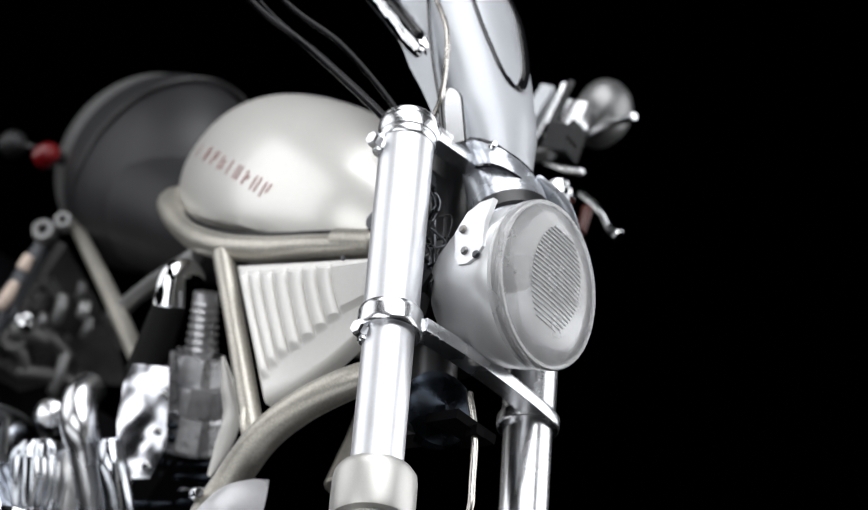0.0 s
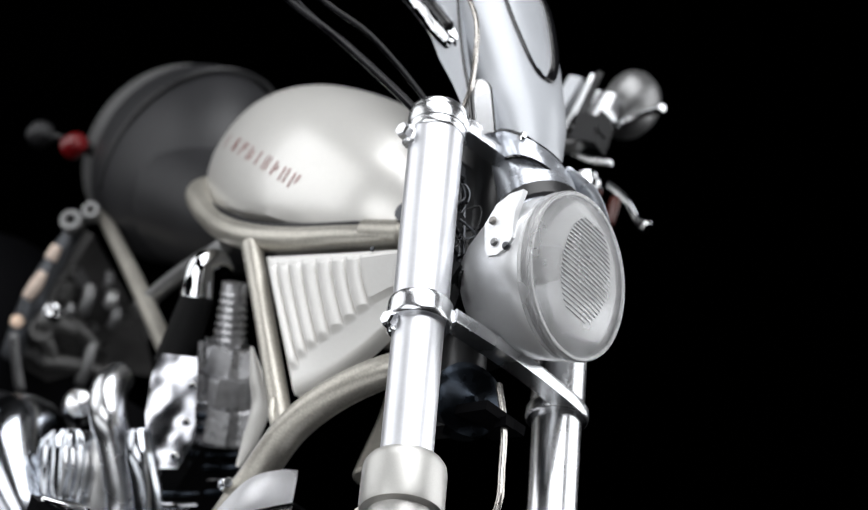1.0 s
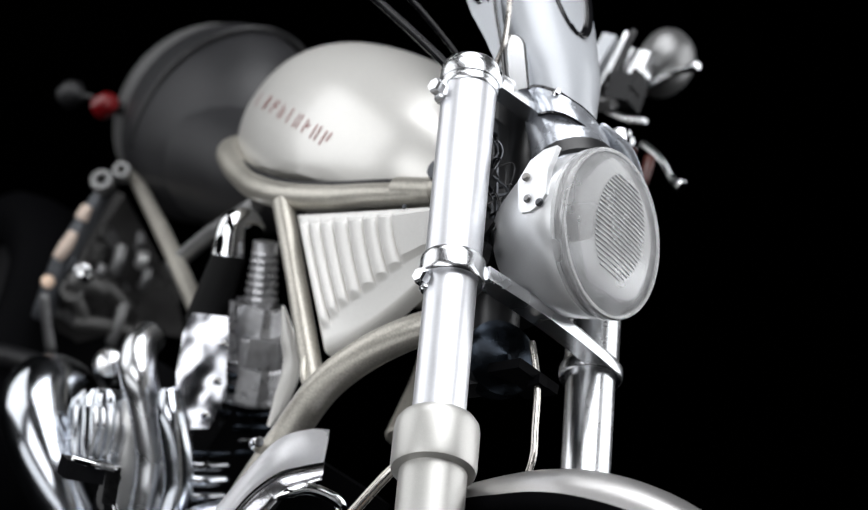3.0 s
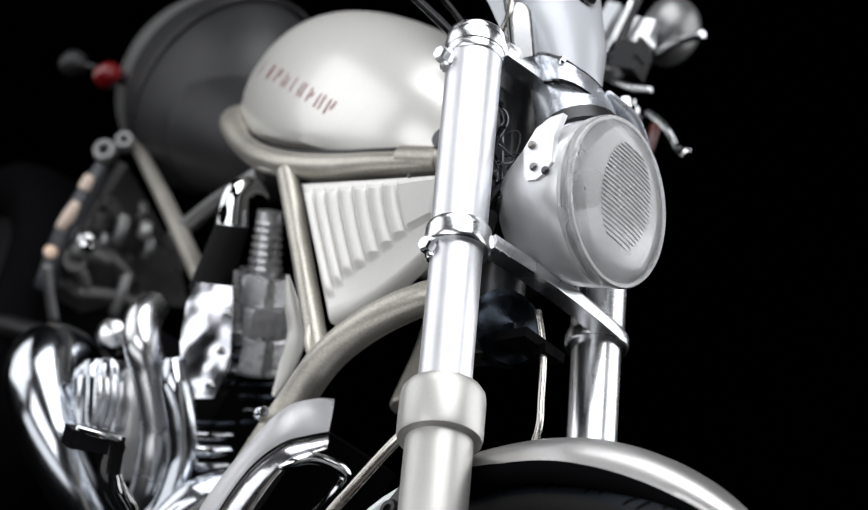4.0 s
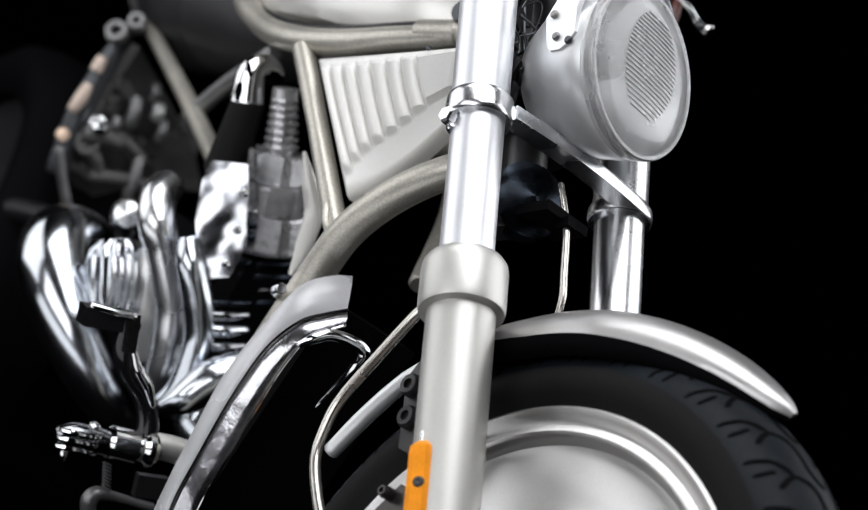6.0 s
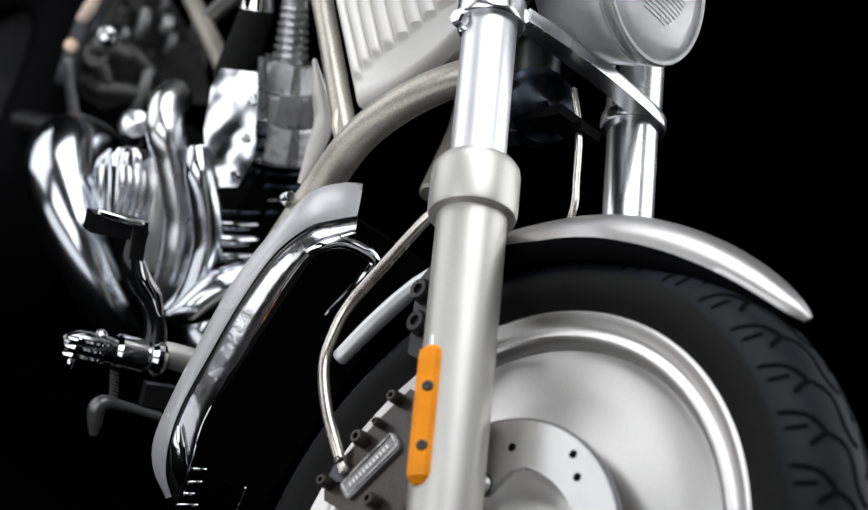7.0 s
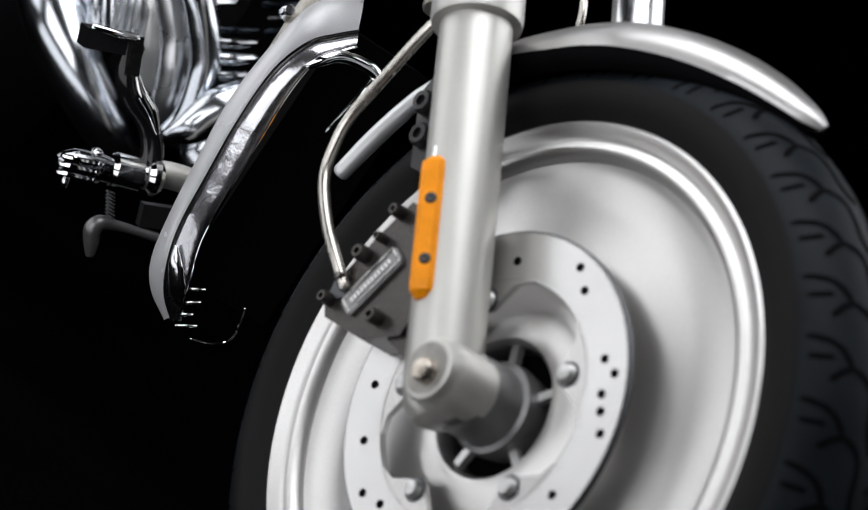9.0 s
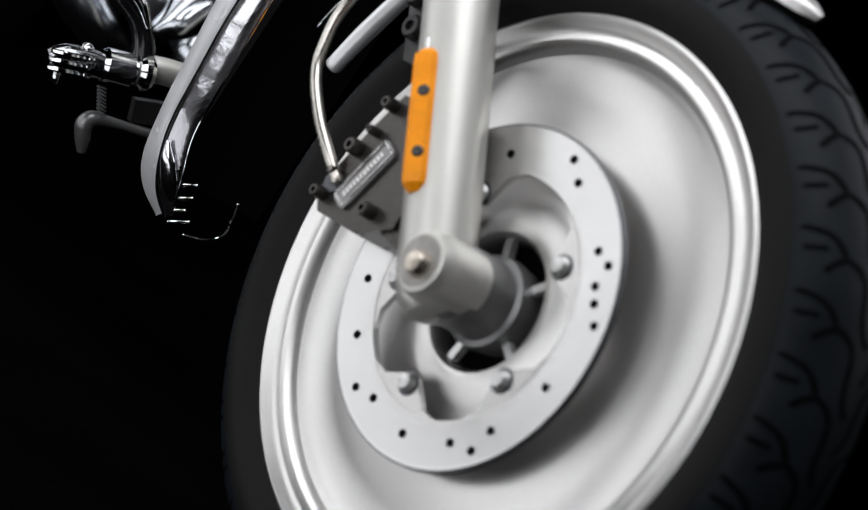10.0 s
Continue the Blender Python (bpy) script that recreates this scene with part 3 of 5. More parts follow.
# ---- headlight ----
def headlight():
    aim = Vector((0.975, 0.095, -0.182))              # in the fork's frame: ahead, left, up
    back = fork_pt(0.595, 0.119, 0.0)
    m = along(back, FORK @ Vector((0.119 + aim.x, aim.y, 0.595 + aim.z)))
    shell = part("headlight", lathe([(0.0, -0.120), (0.026, -0.118), (0.050, -0.105), (0.067, -0.082), (0.077, -0.055), (0.081, -0.030), (0.0815, -0.014), (0.0805, -0.012), (0.0805, -0.010), (0.078, -0.010),
                                     (0.076, -0.03), (0.06, -0.07), (0.03, -0.095), (0.0, -0.10)], 64, caps=False), SHELL, bike, "silver headlight shell with ribbed plastic lens", place=m)
    part("trim_ring", lathe([(0.079, -0.014), (0.0835, -0.013), (0.0845, -0.006), (0.0845, 0.001), (0.0835, 0.003), (0.080, 0.003), (0.0785, 0.0)], 64, True), LENS, shell, place=m)
    lens = part("lens", lathe([(0.0, 0.014), (0.030, 0.0132), (0.055, 0.0105), (0.072, 0.0065), (0.0805, 0.001), (0.0805, -0.003), (0.072, 0.003), (0.055, 0.007), (0.030, 0.0098), (0.0, 0.0105)], 64, caps=False), LENS, shell,
                "cloudy clear lens with a ribbed middle", place=m)
    # slanting ribs across the middle of the lens
    bm = bmesh.new()
    turn = pose(0, 0, 0, 0, 0, -3)
    for k in range(23):
        v = -0.0495 + 0.0045 * k
        half = 0.041 * math.sqrt(max(0.05, 1 - (v / 0.055) ** 2))
        pts = []
        for u in np.linspace(-half, half, 5):
            r = math.hypot(u, v)
            pts.append((float(u), v, float(np.interp(r, [0, 0.03, 0.055, 0.072, 0.0805], [0.0142, 0.0134, 0.0107, 0.0067, 0.001]))))
        tube(pts, 0.0010, 6, 1, bm=bm, dome=False)
    bm.transform(turn @ Matrix.Translation((0.0, 0, 0)))
    part("lens_rib", bm, RIBS, lens, "moulded ribs of the lens", place=m @ Matrix.Translation((-0.003, 0.004, 0)))
    part("reflector_bowl", lathe([(0.0, -0.05), (0.02, -0.048), (0.045, -0.036), (0.065, -0.018), (0.0775, -0.004)], 48, caps=False), MIRROR, shell, place=m)
    # dark blob set close behind the lens so that its patch shows
    part("bulb", lathe([(0.0, 0.0080), (0.010, 0.0068), (0.014, 0.0), (0.016, -0.03), (0.0, -0.045)], 24, caps=False), BULB, shell, "dark blob behind the lens for its dark patch", place=m @ Matrix.Translation((-0.036, -0.004, 0)) @ Matrix.Diagonal((0.72, 1.35, 1, 1)))
    # flat ears that carry the lamp, with two bolts each
    for sgn in (-1, 1):
        grow = 1.3 if sgn < 0 else 1.0
        ear = [(-0.015, -0.024), (-0.012, -0.033), (-0.003, -0.038), (0.006, -0.036), (0.013, -0.028), (0.016, 0.000), (0.026, 0.022), (0.012, 0.027), (-0.002, 0.024), (-0.015, 0.008)]
        e = part("lamp_ear", prism([(grow * x + 0.013 * (grow - 1), y) for x, y in ear], 0.006, 0.002), SHELL, shell, "flat silver mounting ear", place=FORK @ pose(0.083, sgn * 0.081, 0.622, 90, -6, sgn * 6))
        for gx, s, mat in ((0.083, 0.600, GREY), (0.079, 0.627, LUGFACE), (0.098, 0.590, DARKMETAL))[:3 if sgn < 0 else 2]:
            part("bolt", lathe([(0.0, 0.0), (0.0042, 0.0), (0.0042, 0.002), (0.003, 0.0035), (0.0, 0.0035)], 14, caps=False), mat, e, place=FORK @ pose(gx, sgn * 0.084, s, 90 if sgn < 0 else -90, 0, 0))
    # neck up to the clamp
    neck = part("headlight_neck", tube([fork_pt(0.770, 0.036, 0), fork_pt(0.748, 0.048, 0), fork_pt(0.722, 0.060, 0), fork_pt(0.690, 0.070, 0)], [0.030, 0.036, 0.040, 0.041], 28, 5, 0.85), NECK, bike,
                "chrome neck between headlight and clamp")
    part("gasket", tube([fork_pt(0.7005, 0.0670, 0), fork_pt(0.684, 0.0715, 0)], [0.0412, 0.0425], 28, 3, 0.87, dome=False), BLACK, neck, "black rubber gasket")
    return shell


headlight()

# ---- instrument cowl ----
COWL = [(0.738, 0.064), (0.765, 0.054), (0.82, 0.040), (0.90, 0.017), (0.98, -0.009), (1.06, -0.040), (1.13, -0.074), (1.18, -0.104)]
COWL_R = [0.014, 0.036, 0.052, 0.063, 0.071, 0.070, 0.058, 0.032]


def cowl_at(s, turn, lift=0.0):
    """A point on the cowl: how far up the fork, and the turn from straight ahead towards the rider's left."""
    ss = [p[0] for p in COWL]
    g, r = float(np.interp(s, ss, [p[1] for p in COWL])), float(np.interp(s, ss, COWL_R)) + lift
    return fork_pt(s, g + 0.74 * r * math.cos(turn), r * math.sin(turn))


def instrument_cowl():
    bm = bmesh.new()
    line = curve([(g, 0, s) for s, g in COWL], 5)
    rad = np.interp([p.z for p in line], [p[0] for p in COWL], COWL_R)
    rings = []
    for p, r in zip(line, rad):
        rings.append([bm.verts.new((p.x + 0.74 * float(r) * math.cos(a), float(r) * math.sin(a), p.z)) for a in [2 * math.pi * k / 40 for k in range(40)]])
    bridge_rings(bm, rings)
    cowl = part("instrument_cowl", bm, COWLING, bike, "long silver instrument cowl above the headlight", place=FORK)
    loop = []
    for k in range(32):
        a = 2 * math.pi * k / 32
        loop.append((0.985 + 0.13 * math.cos(a), radians(-13) + radians(27) * math.sin(a)))
    bm = bmesh.new()
    pts = [cowl_at(s, t, 0.001) for s, t in loop]
    tube(pts + [pts[0]], 0.0024, 8, 2, bm=bm)
    part("window_dark_edge", bm, GLOSS, cowl, "black rubber edge of the instrument window")
    # black crescent stands in for a dark reflection beside the window
    part("window_dark_edge", tube([cowl_at(q, t + radians(5), 0.0005) for q, t in loop[4:19]], [0.002, 0.0055, 0.0065, 0.0055, 0.0035, 0.002], 10, 2, 0.6), GLOSS, cowl, "black crescent painting the dark reflection beside the window")
    wing = [(-0.085, 1.04), (-0.0528, 0.969), (-0.0415, 0.9276), (-0.0236, 0.8839), (-0.0023, 0.8424), (0.0213, 0.7897), (0.026, 0.800), (0.0218, 0.8232), (0.0111, 0.8681), (0.0037, 0.9065), (-0.0026, 0.9451), (-0.010, 1.00), (-0.03, 1.06)]
    flank = part("flank", prism(wing, 0.010, 0.003), COWLING, cowl, "silver flank plate beside the cowl", place=FORK @ pose(0, -0.067, 0, 90, 0, 0))
    part("flank_line", tube([fork_pt(q, g, -0.0725) for g, q in wing[6:12]], 0.0016, 6), GLOSS, flank, "dark line along the flank")
    bm = bmesh.new()
    rings = []
    for k in (1.0, 0.8, 0.6, 0.4, 0.2):
        rings.append([bm.verts.new(cowl_at(0.985 + (s - 0.985) * k, radians(-13) + (t + radians(13)) * k, 0.0012 + 0.004 * (1 - k * k))) for s, t in loop])
    bridge_rings(bm, rings)
    part("window", bm, COWLING, cowl, "bright oval instrument window")
    # latch and folded bracket at the foot of the cowl
    bm = bmesh.new()
    rows, rims = [], []
    for t in range(-128, 13, 10):
        u = (t + 128) / 140
        col = []
        for k in range(5):
            h = 0.786 - 0.044 * u - (0.036 - 0.012 * u) * k / 4
            g = float(np.interp(h, [p[0] for p in COWL], [p[1] for p in COWL]))
            r = max(float(np.interp(h, [p[0] for p in COWL], COWL_R)), 0.031) + 0.0065
            col.append(fork_pt(h, g + 0.74 * r * math.cos(radians(t)), r * math.sin(radians(t))))
        rims.append(col)
        rows.append([bm.verts.new(q) for q in col])
    for r, q in zip(rows, rows[1:]):
        for k in range(4):
            bm.faces.new((r[k], r[k + 1], q[k + 1], q[k]))
    bmesh.ops.recalc_face_normals(bm, faces=bm.faces)
    bmesh.ops.solidify(bm, geom=bm.faces[:], thickness=0.0016)
    br = part("cowl_bracket", bm, NECK, cowl, "satin chrome bracket folded round the foot of the cowl")
    for k in (0, 4):
        part("bracket_edge", tube([c[k] for c in rims], 0.0023, 6, 2), GLOSS, br, "dark edge of the bracket")
    part("hinge", tube([fork_pt(0.800, 0.022, -0.040), fork_pt(0.768, 0.034, -0.046)], 0.0105, 14), CHROME, br)
    part("bracket_notch", lathe([(0.0, 0.0), (0.0065, 0.0), (0.0065, 0.0015), (0.0, 0.0015)], 14, caps=False), GLOSS, br, "dark notch", place=along(cowl_at(0.752, radians(-84), 0.0085), cowl_at(0.752, radians(-84), 0.1)))
    part("rivet", lathe([(0.0, 0.0), (0.0052, 0.0), (0.0048, 0.003), (0.0, 0.0045)], 12, caps=False), CHROME, br, place=along(cowl_at(0.764, radians(-62), 0.005), cowl_at(0.764, radians(-62), 0.1)))
    part("side_wing", tube([fork_pt(0.742, 0.088, 0.012), fork_pt(0.725, 0.096, 0.045), fork_pt(0.690, 0.094, 0.085)], [0.009, 0.013, 0.008], 14, 6, 0.5), NECK, br)
    # chrome pod beside the cowl
    arch = [(-0.0125, -0.046), (0.0125, -0.046)] + [(0.0125 * math.cos(radians(t)), 0.008 + 0.020 * math.sin(radians(t))) for t in range(0, 181, 15)]
    pod = part("gauge_pod", prism(arch, 0.030, 0.006, 3), SATIN, cowl, "chrome pod with a rounded top", place=FORK @ pose(0.034, -0.060, 0.800, 90, -8, 20))
    part("pod_edge", tube([(x * 1.02, y, 0.013) for x, y in arch[1:12]], 0.0016, 8, 2), GLOSS, pod, "dark rim of the pod", place=FORK @ pose(0.034, -0.060, 0.800, 90, -8, 20))
    for x in (-0.0100, -0.0066):
        part("pod_line", tube([(x, -0.042, 0.0152), (x, 0.004, 0.0156), (x * 0.7, 0.018, 0.0150)], 0.0018, 6), GLOSS, pod, "dark line down the pod", place=FORK @ pose(0.034, -0.060, 0.800, 90, -8, 20))
    return cowl


instrument_cowl()

# ---- handlebar, levers, cables ----
def handlebar():
    right = [fork_pt(1.02, -0.09, 0.0), fork_pt(1.04, -0.10, -0.06), fork_pt(1.07, -0.12, -0.11), fork_pt(1.10, -0.15, -0.17), fork_pt(1.11, -0.21, -0.28), fork_pt(1.10, -0.28, -0.38)]
    left = [Vector((p.x, -p.y, p.z)) for p in right]
    bar = part("handlebar", joined([(tube(right, 0.0125, 16), Matrix.Identity(4)), (tube(left, 0.0125, 16), Matrix.Identity(4))]), CHROME, bike, "chrome handlebar behind the instrument cowl")
    clip = [fork_pt(0.900, -0.008, -0.064), fork_pt(0.930, -0.026, -0.066), fork_pt(0.975, -0.054, -0.068), fork_pt(1.035, -0.094, -0.070)]
    part("riser", tube(clip, [0.013, 0.0165, 0.0165, 0.0165], 20), WAVY, bar, "polished chrome riser end")
    part("riser_dark_bar", tube([fork_pt(0.918, -0.008, -0.078), fork_pt(0.955, -0.032, -0.081), fork_pt(0.985, -0.052, -0.083)], 0.0055, 10), GLOSS, bar, "black bar along the riser")
    part("grip", tube([left[4], left[5]], 0.017, 16), BLACK, bar, "black rubber grip")
    part("grip", tube([right[4], right[5]], 0.017, 16), BLACK, bar, "black rubber grip")
    part("clutch_housing", block(0.026, 0.030, 0.042, 0.006), SATIN, bar, "chrome lever housing", place=FORK @ pose(-0.144, 0.372, 1.152, 8, 20, 25))
    part("housing_block", block(0.018, 0.022, 0.055, 0.005), COWLING, bar, place=FORK @ pose(-0.180, 0.345, 1.172, 0, 25, 20))
    switch = part("switch_box", block(0.034, 0.040, 0.036, 0.009), BLACK, bar, "dark switch box", place=FORK @ pose(-0.146, 0.352, 1.105, 10, 20, 20))
    part("switch_face", block(0.006, 0.030, 0.024, 0.002), BLACK, switch, place=FORK @ pose(-0.124, 0.345, 1.106, 10, 20, 20))
    part("switch_rim", tube([fork_pt(1.086, -0.174, 0.350), fork_pt(1.066, -0.146, 0.356), fork_pt(1.056, -0.121, 0.362)], [0.004, 0.0055, 0.004], 10, 5), SATIN, switch, "bright rim under the switch box")
    part("switch_clamp", lathe([(0.014, -0.008), (0.021, -0.008), (0.022, 0.0), (0.021, 0.008), (0.014, 0.008)], 22, True), CAST, switch, place=FORK @ pose(-0.170, 0.340, 1.100, 70, 0, 30))
    part("throttle_rod", tube([fork_pt(1.178, -0.132, 0.33), fork_pt(1.126, -0.161, 0.33), fork_pt(1.070, -0.192, 0.33)], [0.0035, 0.0045, 0.0035], 10, 5), SATIN, bar, "thin bright rod")
    part("throttle_rod", tube([fork_pt(1.186, -0.128, 0.34), fork_pt(1.150, -0.148, 0.34), fork_pt(1.120, -0.160, 0.34)], 0.0040, 10, 5), BLACK, bar, "thin black rod")
    part("cable_nut", lathe([(0.0, -0.022), (0.014, -0.022), (0.014, -0.010), (0.011, -0.008), (0.011, -0.003), (0.0155, -0.001), (0.0155, 0.008), (0.011, 0.010), (0.011, 0.02), (0.0, 0.02)], 20, caps=False), CHROME, bar,
         "ringed chrome cable nut", place=FORK @ Matrix.Translation((-0.132, 0.33, 0.998)) @ Matrix.Diagonal((1.25, 1.25, 1.1, 1)))
    part("lever", tube([fork_pt(1.055, -0.150, 0.395), fork_pt(1.020, -0.122, 0.40), fork_pt(0.984, -0.104, 0.40), fork_pt(0.970, -0.092, 0.40)], [0.005, 0.0055, 0.006, 0.009], 12), CHROME, bar, "chrome lever with ball end")
    part("signal_stem", tube([fork_pt(1.005, -0.118, 0.37), fork_pt(0.968, -0.123, 0.365)], 0.0070, 12), DARKRED, bar, "dark red signal lens behind the lamp")
    mirror = part("mirror_shell", lathe([(0.0, -0.030), (0.022, -0.028), (0.038, -0.016), (0.045, 0.0), (0.046, 0.010), (0.040, 0.014), (0.0, 0.014)], 32, caps=False), CAST, bar, "round satin grey mirror shell",
                  place=FORK @ Matrix.Translation((-0.135, 0.42, 1.190)) @ pose(0, 0, 0, -10, -60, 0) @ Matrix.Diagonal((1.02, 0.84, 0.95, 1)))
    part("mirror_arm", tube([fork_pt(1.148, -0.148, 0.40), fork_pt(1.155, -0.11, 0.405), fork_pt(1.146, -0.074, 0.40)], [0.006, 0.005, 0.006], 10), CHROME, mirror)
    return bar


handlebar()
for a, b, c, r in ((fork_pt(0.800, -0.028, -0.098), fork_pt(0.905, -0.108, -0.140), fork_pt(0.972, -0.158, -0.182), 0.0042), (fork_pt(0.834, -0.035, -0.080), fork_pt(0.909, -0.079, -0.120), fork_pt(0.972, -0.128, -0.162), 0.0036),
                   (fork_pt(0.815, -0.036, -0.090), fork_pt(0.897, -0.098, -0.128), fork_pt(0.965, -0.146, -0.172), 0.0022)):
    part("control_cable", tube([a - 0.25 * (b - a) + Vector((0, 0.01, -0.01)), a, b + Vector((-0.002, 0, -0.001)), c + Vector((0, 0, -0.008)), c + 1.5 * (c - b) + Vector((0, 0, 0.008))], 0.9 * r, 10), CABLE, bike, "black sheathed control cable")
part("control_cable", tube([fork_pt(1.04, -0.03, -0.074), fork_pt(0.979, 0.002, -0.082), fork_pt(0.9481, 0.0164, -0.082), fork_pt(0.9018, 0.0334, -0.082), fork_pt(0.8574, 0.0362, -0.082), fork_pt(0.8144, 0.0313, -0.080), fork_pt(0.790, 0.020, -0.078)], 0.0030, 8), WIRE, bike,
     "thin bright wire beside the cowl")
part("control_cable", tube([fork_pt(0.905, -0.006, -0.072), fork_pt(0.865, 0.006, -0.066), fork_pt(0.84, 0.012, -0.06)], 0.0022, 8), GLOSS, bike, "thin black wire below the riser")

# ---- steering head and dark fittings between the forks ----
head = part("steering_head", tube([fork_pt(0.50, -0.035, 0), fork_pt(0.80, -0.035, 0)], 0.036, 24, 2), BLACK, bike, "black steering head behind the fork")
for s, g, y, sx, sy, sz, mat in ((0.70, -0.015, -0.055, 0.035, 0.03, 0.10, BLACK), (0.62, -0.02, -0.05, 0.04, 0.035, 0.05, DARKMETAL), (0.575, -0.02, -0.055, 0.03, 0.03, 0.03, DARKMETAL), (0.66, -0.03, 0.0, 0.05, 0.10, 0.20, BLACK)):
    part("wiring_block", block(sx, sy, sz, 0.005), mat, head, place=FORK @ Matrix.Translation((g, y, s)))
for k in range(3):
    part("wire", tube([fork_pt(0.74, 0.0, -0.06 + 0.008 * k), fork_pt(0.68, 0.012, -0.066 + 0.007 * k), fork_pt(0.60, 0.004, -0.055 + 0.01 * k)], 0.0022, 8), DARKMETAL, head)
tangle = random.Random(5)
for k in range(12):                                        # thin wires and clips in the dark beside the headlight
    q, y = tangle.uniform(0.60, 0.735), tangle.uniform(-0.080, -0.045)
    turn = [tangle.uniform(-0.014, 0.014) for _ in range(4)]
    part("wire", tube([fork_pt(q, 0.010, y), fork_pt(q + turn[0], 0.022, y + turn[1]), fork_pt(q - 0.016 + turn[2], 0.026, y + turn[3]), fork_pt(q - 0.035, 0.012, y + turn[1])], tangle.uniform(0.0010, 0.0016), 7, 5), (BLACK, CABLE, DARKMETAL)[k % 3], head)
for k in range(7):
    part("connector", block(0.018, 0.014, 0.018, 0.003), BLACK, head, "black plastic connector", place=FORK @ pose(0.012, -0.072 + 0.004 * (k % 3), 0.545 + 0.029 * k, 10 * (k % 2), 15 * (k % 3), 20))
horn = part("horn", lathe([(0.0, -0.02), (0.034, -0.02), (0.038, -0.012), (0.038, 0.006), (0.028, 0.012), (0.012, 0.012), (0.0, 0.018)], 32, caps=False), INK, bike, "dark round horn under the lower clamp",
            place=along(fork_pt(0.485, 0.0, -0.012), fork_pt(0.45, 0.2, -0.10)))
part("horn_bracket", block(0.04, 0.06, 0.010, 0.004), CORE, horn, place=FORK @ pose(0.022, 0.0, 0.462, 0, 10, 0))
part("horn_bracket", block(0.03, 0.025, 0.045, 0.005), BLACK, horn, place=FORK @ pose(-0.022, -0.02, 0.475, 0, 0, 20))
part("line_clip", block(0.014, 0.012, 0.01, 0.002), CORE, horn, place=FORK @ pose(0.04, 0.0, 0.452, 0, 0, 0))

# ---- tank cover with its print ----
TANK, TANK_R = Vector((-0.45, 0.0, 0.853)), Vector((0.285, 0.140, 0.138))


def tank_floor(x):
    u = (x + 0.60) / 0.60
    return 0.770 + 0.055 * max(u, 0.0) ** 1.3 + 0.10 * max(-0.02 - u + 0.15, 0.0) ** 1.5


def tank():
    """A long rounded shell: a rounded box in plan and section, cut off flat along its foot."""
    EP = 0.92
    section = lambda up: 0.84 if up else 1.0
    spow = lambda v, e: math.copysign(abs(v) ** e, v)
    bm = bmesh.new()
    rings = []
    nu, nv = 96, 44
    for j in range(1, nv):
        ph = math.pi * j / nv - math.pi / 2
        ring = []
        for i in range(nu):
            th = 2 * math.pi * i / nu
            es = section(ph > 0)
            flat = spow(math.cos(ph), es)
            p = Vector((spow(math.cos(th), EP) * flat * TANK_R.x, spow(math.sin(th), EP) * flat * TANK_R.y, spow(math.sin(ph), es) * TANK_R.z)) + TANK
            low = tank_floor(p.x)
            if p.z < low:
                p.z = low + 0.06 * (p.z - low)
            ring.append(bm.verts.new(p))
        rings.append(ring)
    bridge_rings(bm, rings)
    body = part("tank_cover", bm, SILVER, bike, "pearl silver tank cover with slanted dark red print", place=BODY)

    def on_side(x, z, lift=0.0006):
        dx, dz = abs(x - TANK.x) / TANK_R.x, abs(z - TANK.z) / TANK_R.z
        es = section(z > TANK.z)
        left = max(1 - dz ** (2 / es), 0.0) ** (es / EP) - dx ** (2 / EP)
        return Vector((x, -TANK_R.y * max(left, 0.0) ** (EP / 2) - lift, z))
    # a row of slanted red bars in place of the maker's name: how wide each one is
    wide = (0.004, 0.006, 0.010, 0.009, 0.001, 0.009, 0.007, 0.010, 0.010)
    n = len(wide)
    for k, w0 in enumerate(wide):
        u = k / (n - 1)
        x, z = -0.556 + 0.232 * u ** 0.8, 0.8500 - 0.0175 * u
        strokes = [((-w0 / 2 - 0.0022, -0.0090), (-w0 / 2 + 0.0022, 0.0090))]
        if w0 > 0.005:
            strokes.append(((w0 / 2 - 0.0022, -0.0090 if k % 2 else -0.002), (w0 / 2 + 0.0022, 0.0090 if k % 3 else 0.004)))
        bm = bmesh.new()
        for (x0, z0), (x1, z1) in strokes:
            d = Vector((x1 - x0, z1 - z0)).normalized()
            w = Vector((-d.y, d.x)) * 0.00125
            rows = []
            for i in range(5):
                f = i / 4
                c = Vector((x + x0 + (x1 - x0) * f, z + z0 + (z1 - z0) * f))
                rows.append([bm.verts.new(on_side(c.x + e * w.x, c.y + e * w.y)) for e in (-1, 1)])
            for p, q in zip(rows, rows[1:]):
                bm.faces.new((p[0], p[1], q[1], q[0]))
        part("print_bar", bm, PRINT, body, "dark red printed bar", place=BODY)
    # black strip paints the shaded gap between tank and rail
    part("seam", tube([(-0.62, -0.085, 0.792), (-0.585, -0.112, 0.783), (-0.47, -0.124, 0.768), (-0.375, -0.119, 0.771), (-0.298, -0.104, 0.790), (-0.23, -0.088, 0.814), (-0.165, -0.062, 0.844)], 0.0045, 8), BLACK, body, "black strip drawn for the dark gap under the tank",
         place=BODY)
    part("knob", lathe([(0.0, -0.010), (0.011, -0.009), (0.014, 0.0), (0.011, 0.009), (0.0, 0.010)], 20, caps=False), DARKMETAL, body, "dark rubber mount", place=BODY @ pose(-0.155, -0.064, 0.856, 90, 0, 20))
    return body


tank()

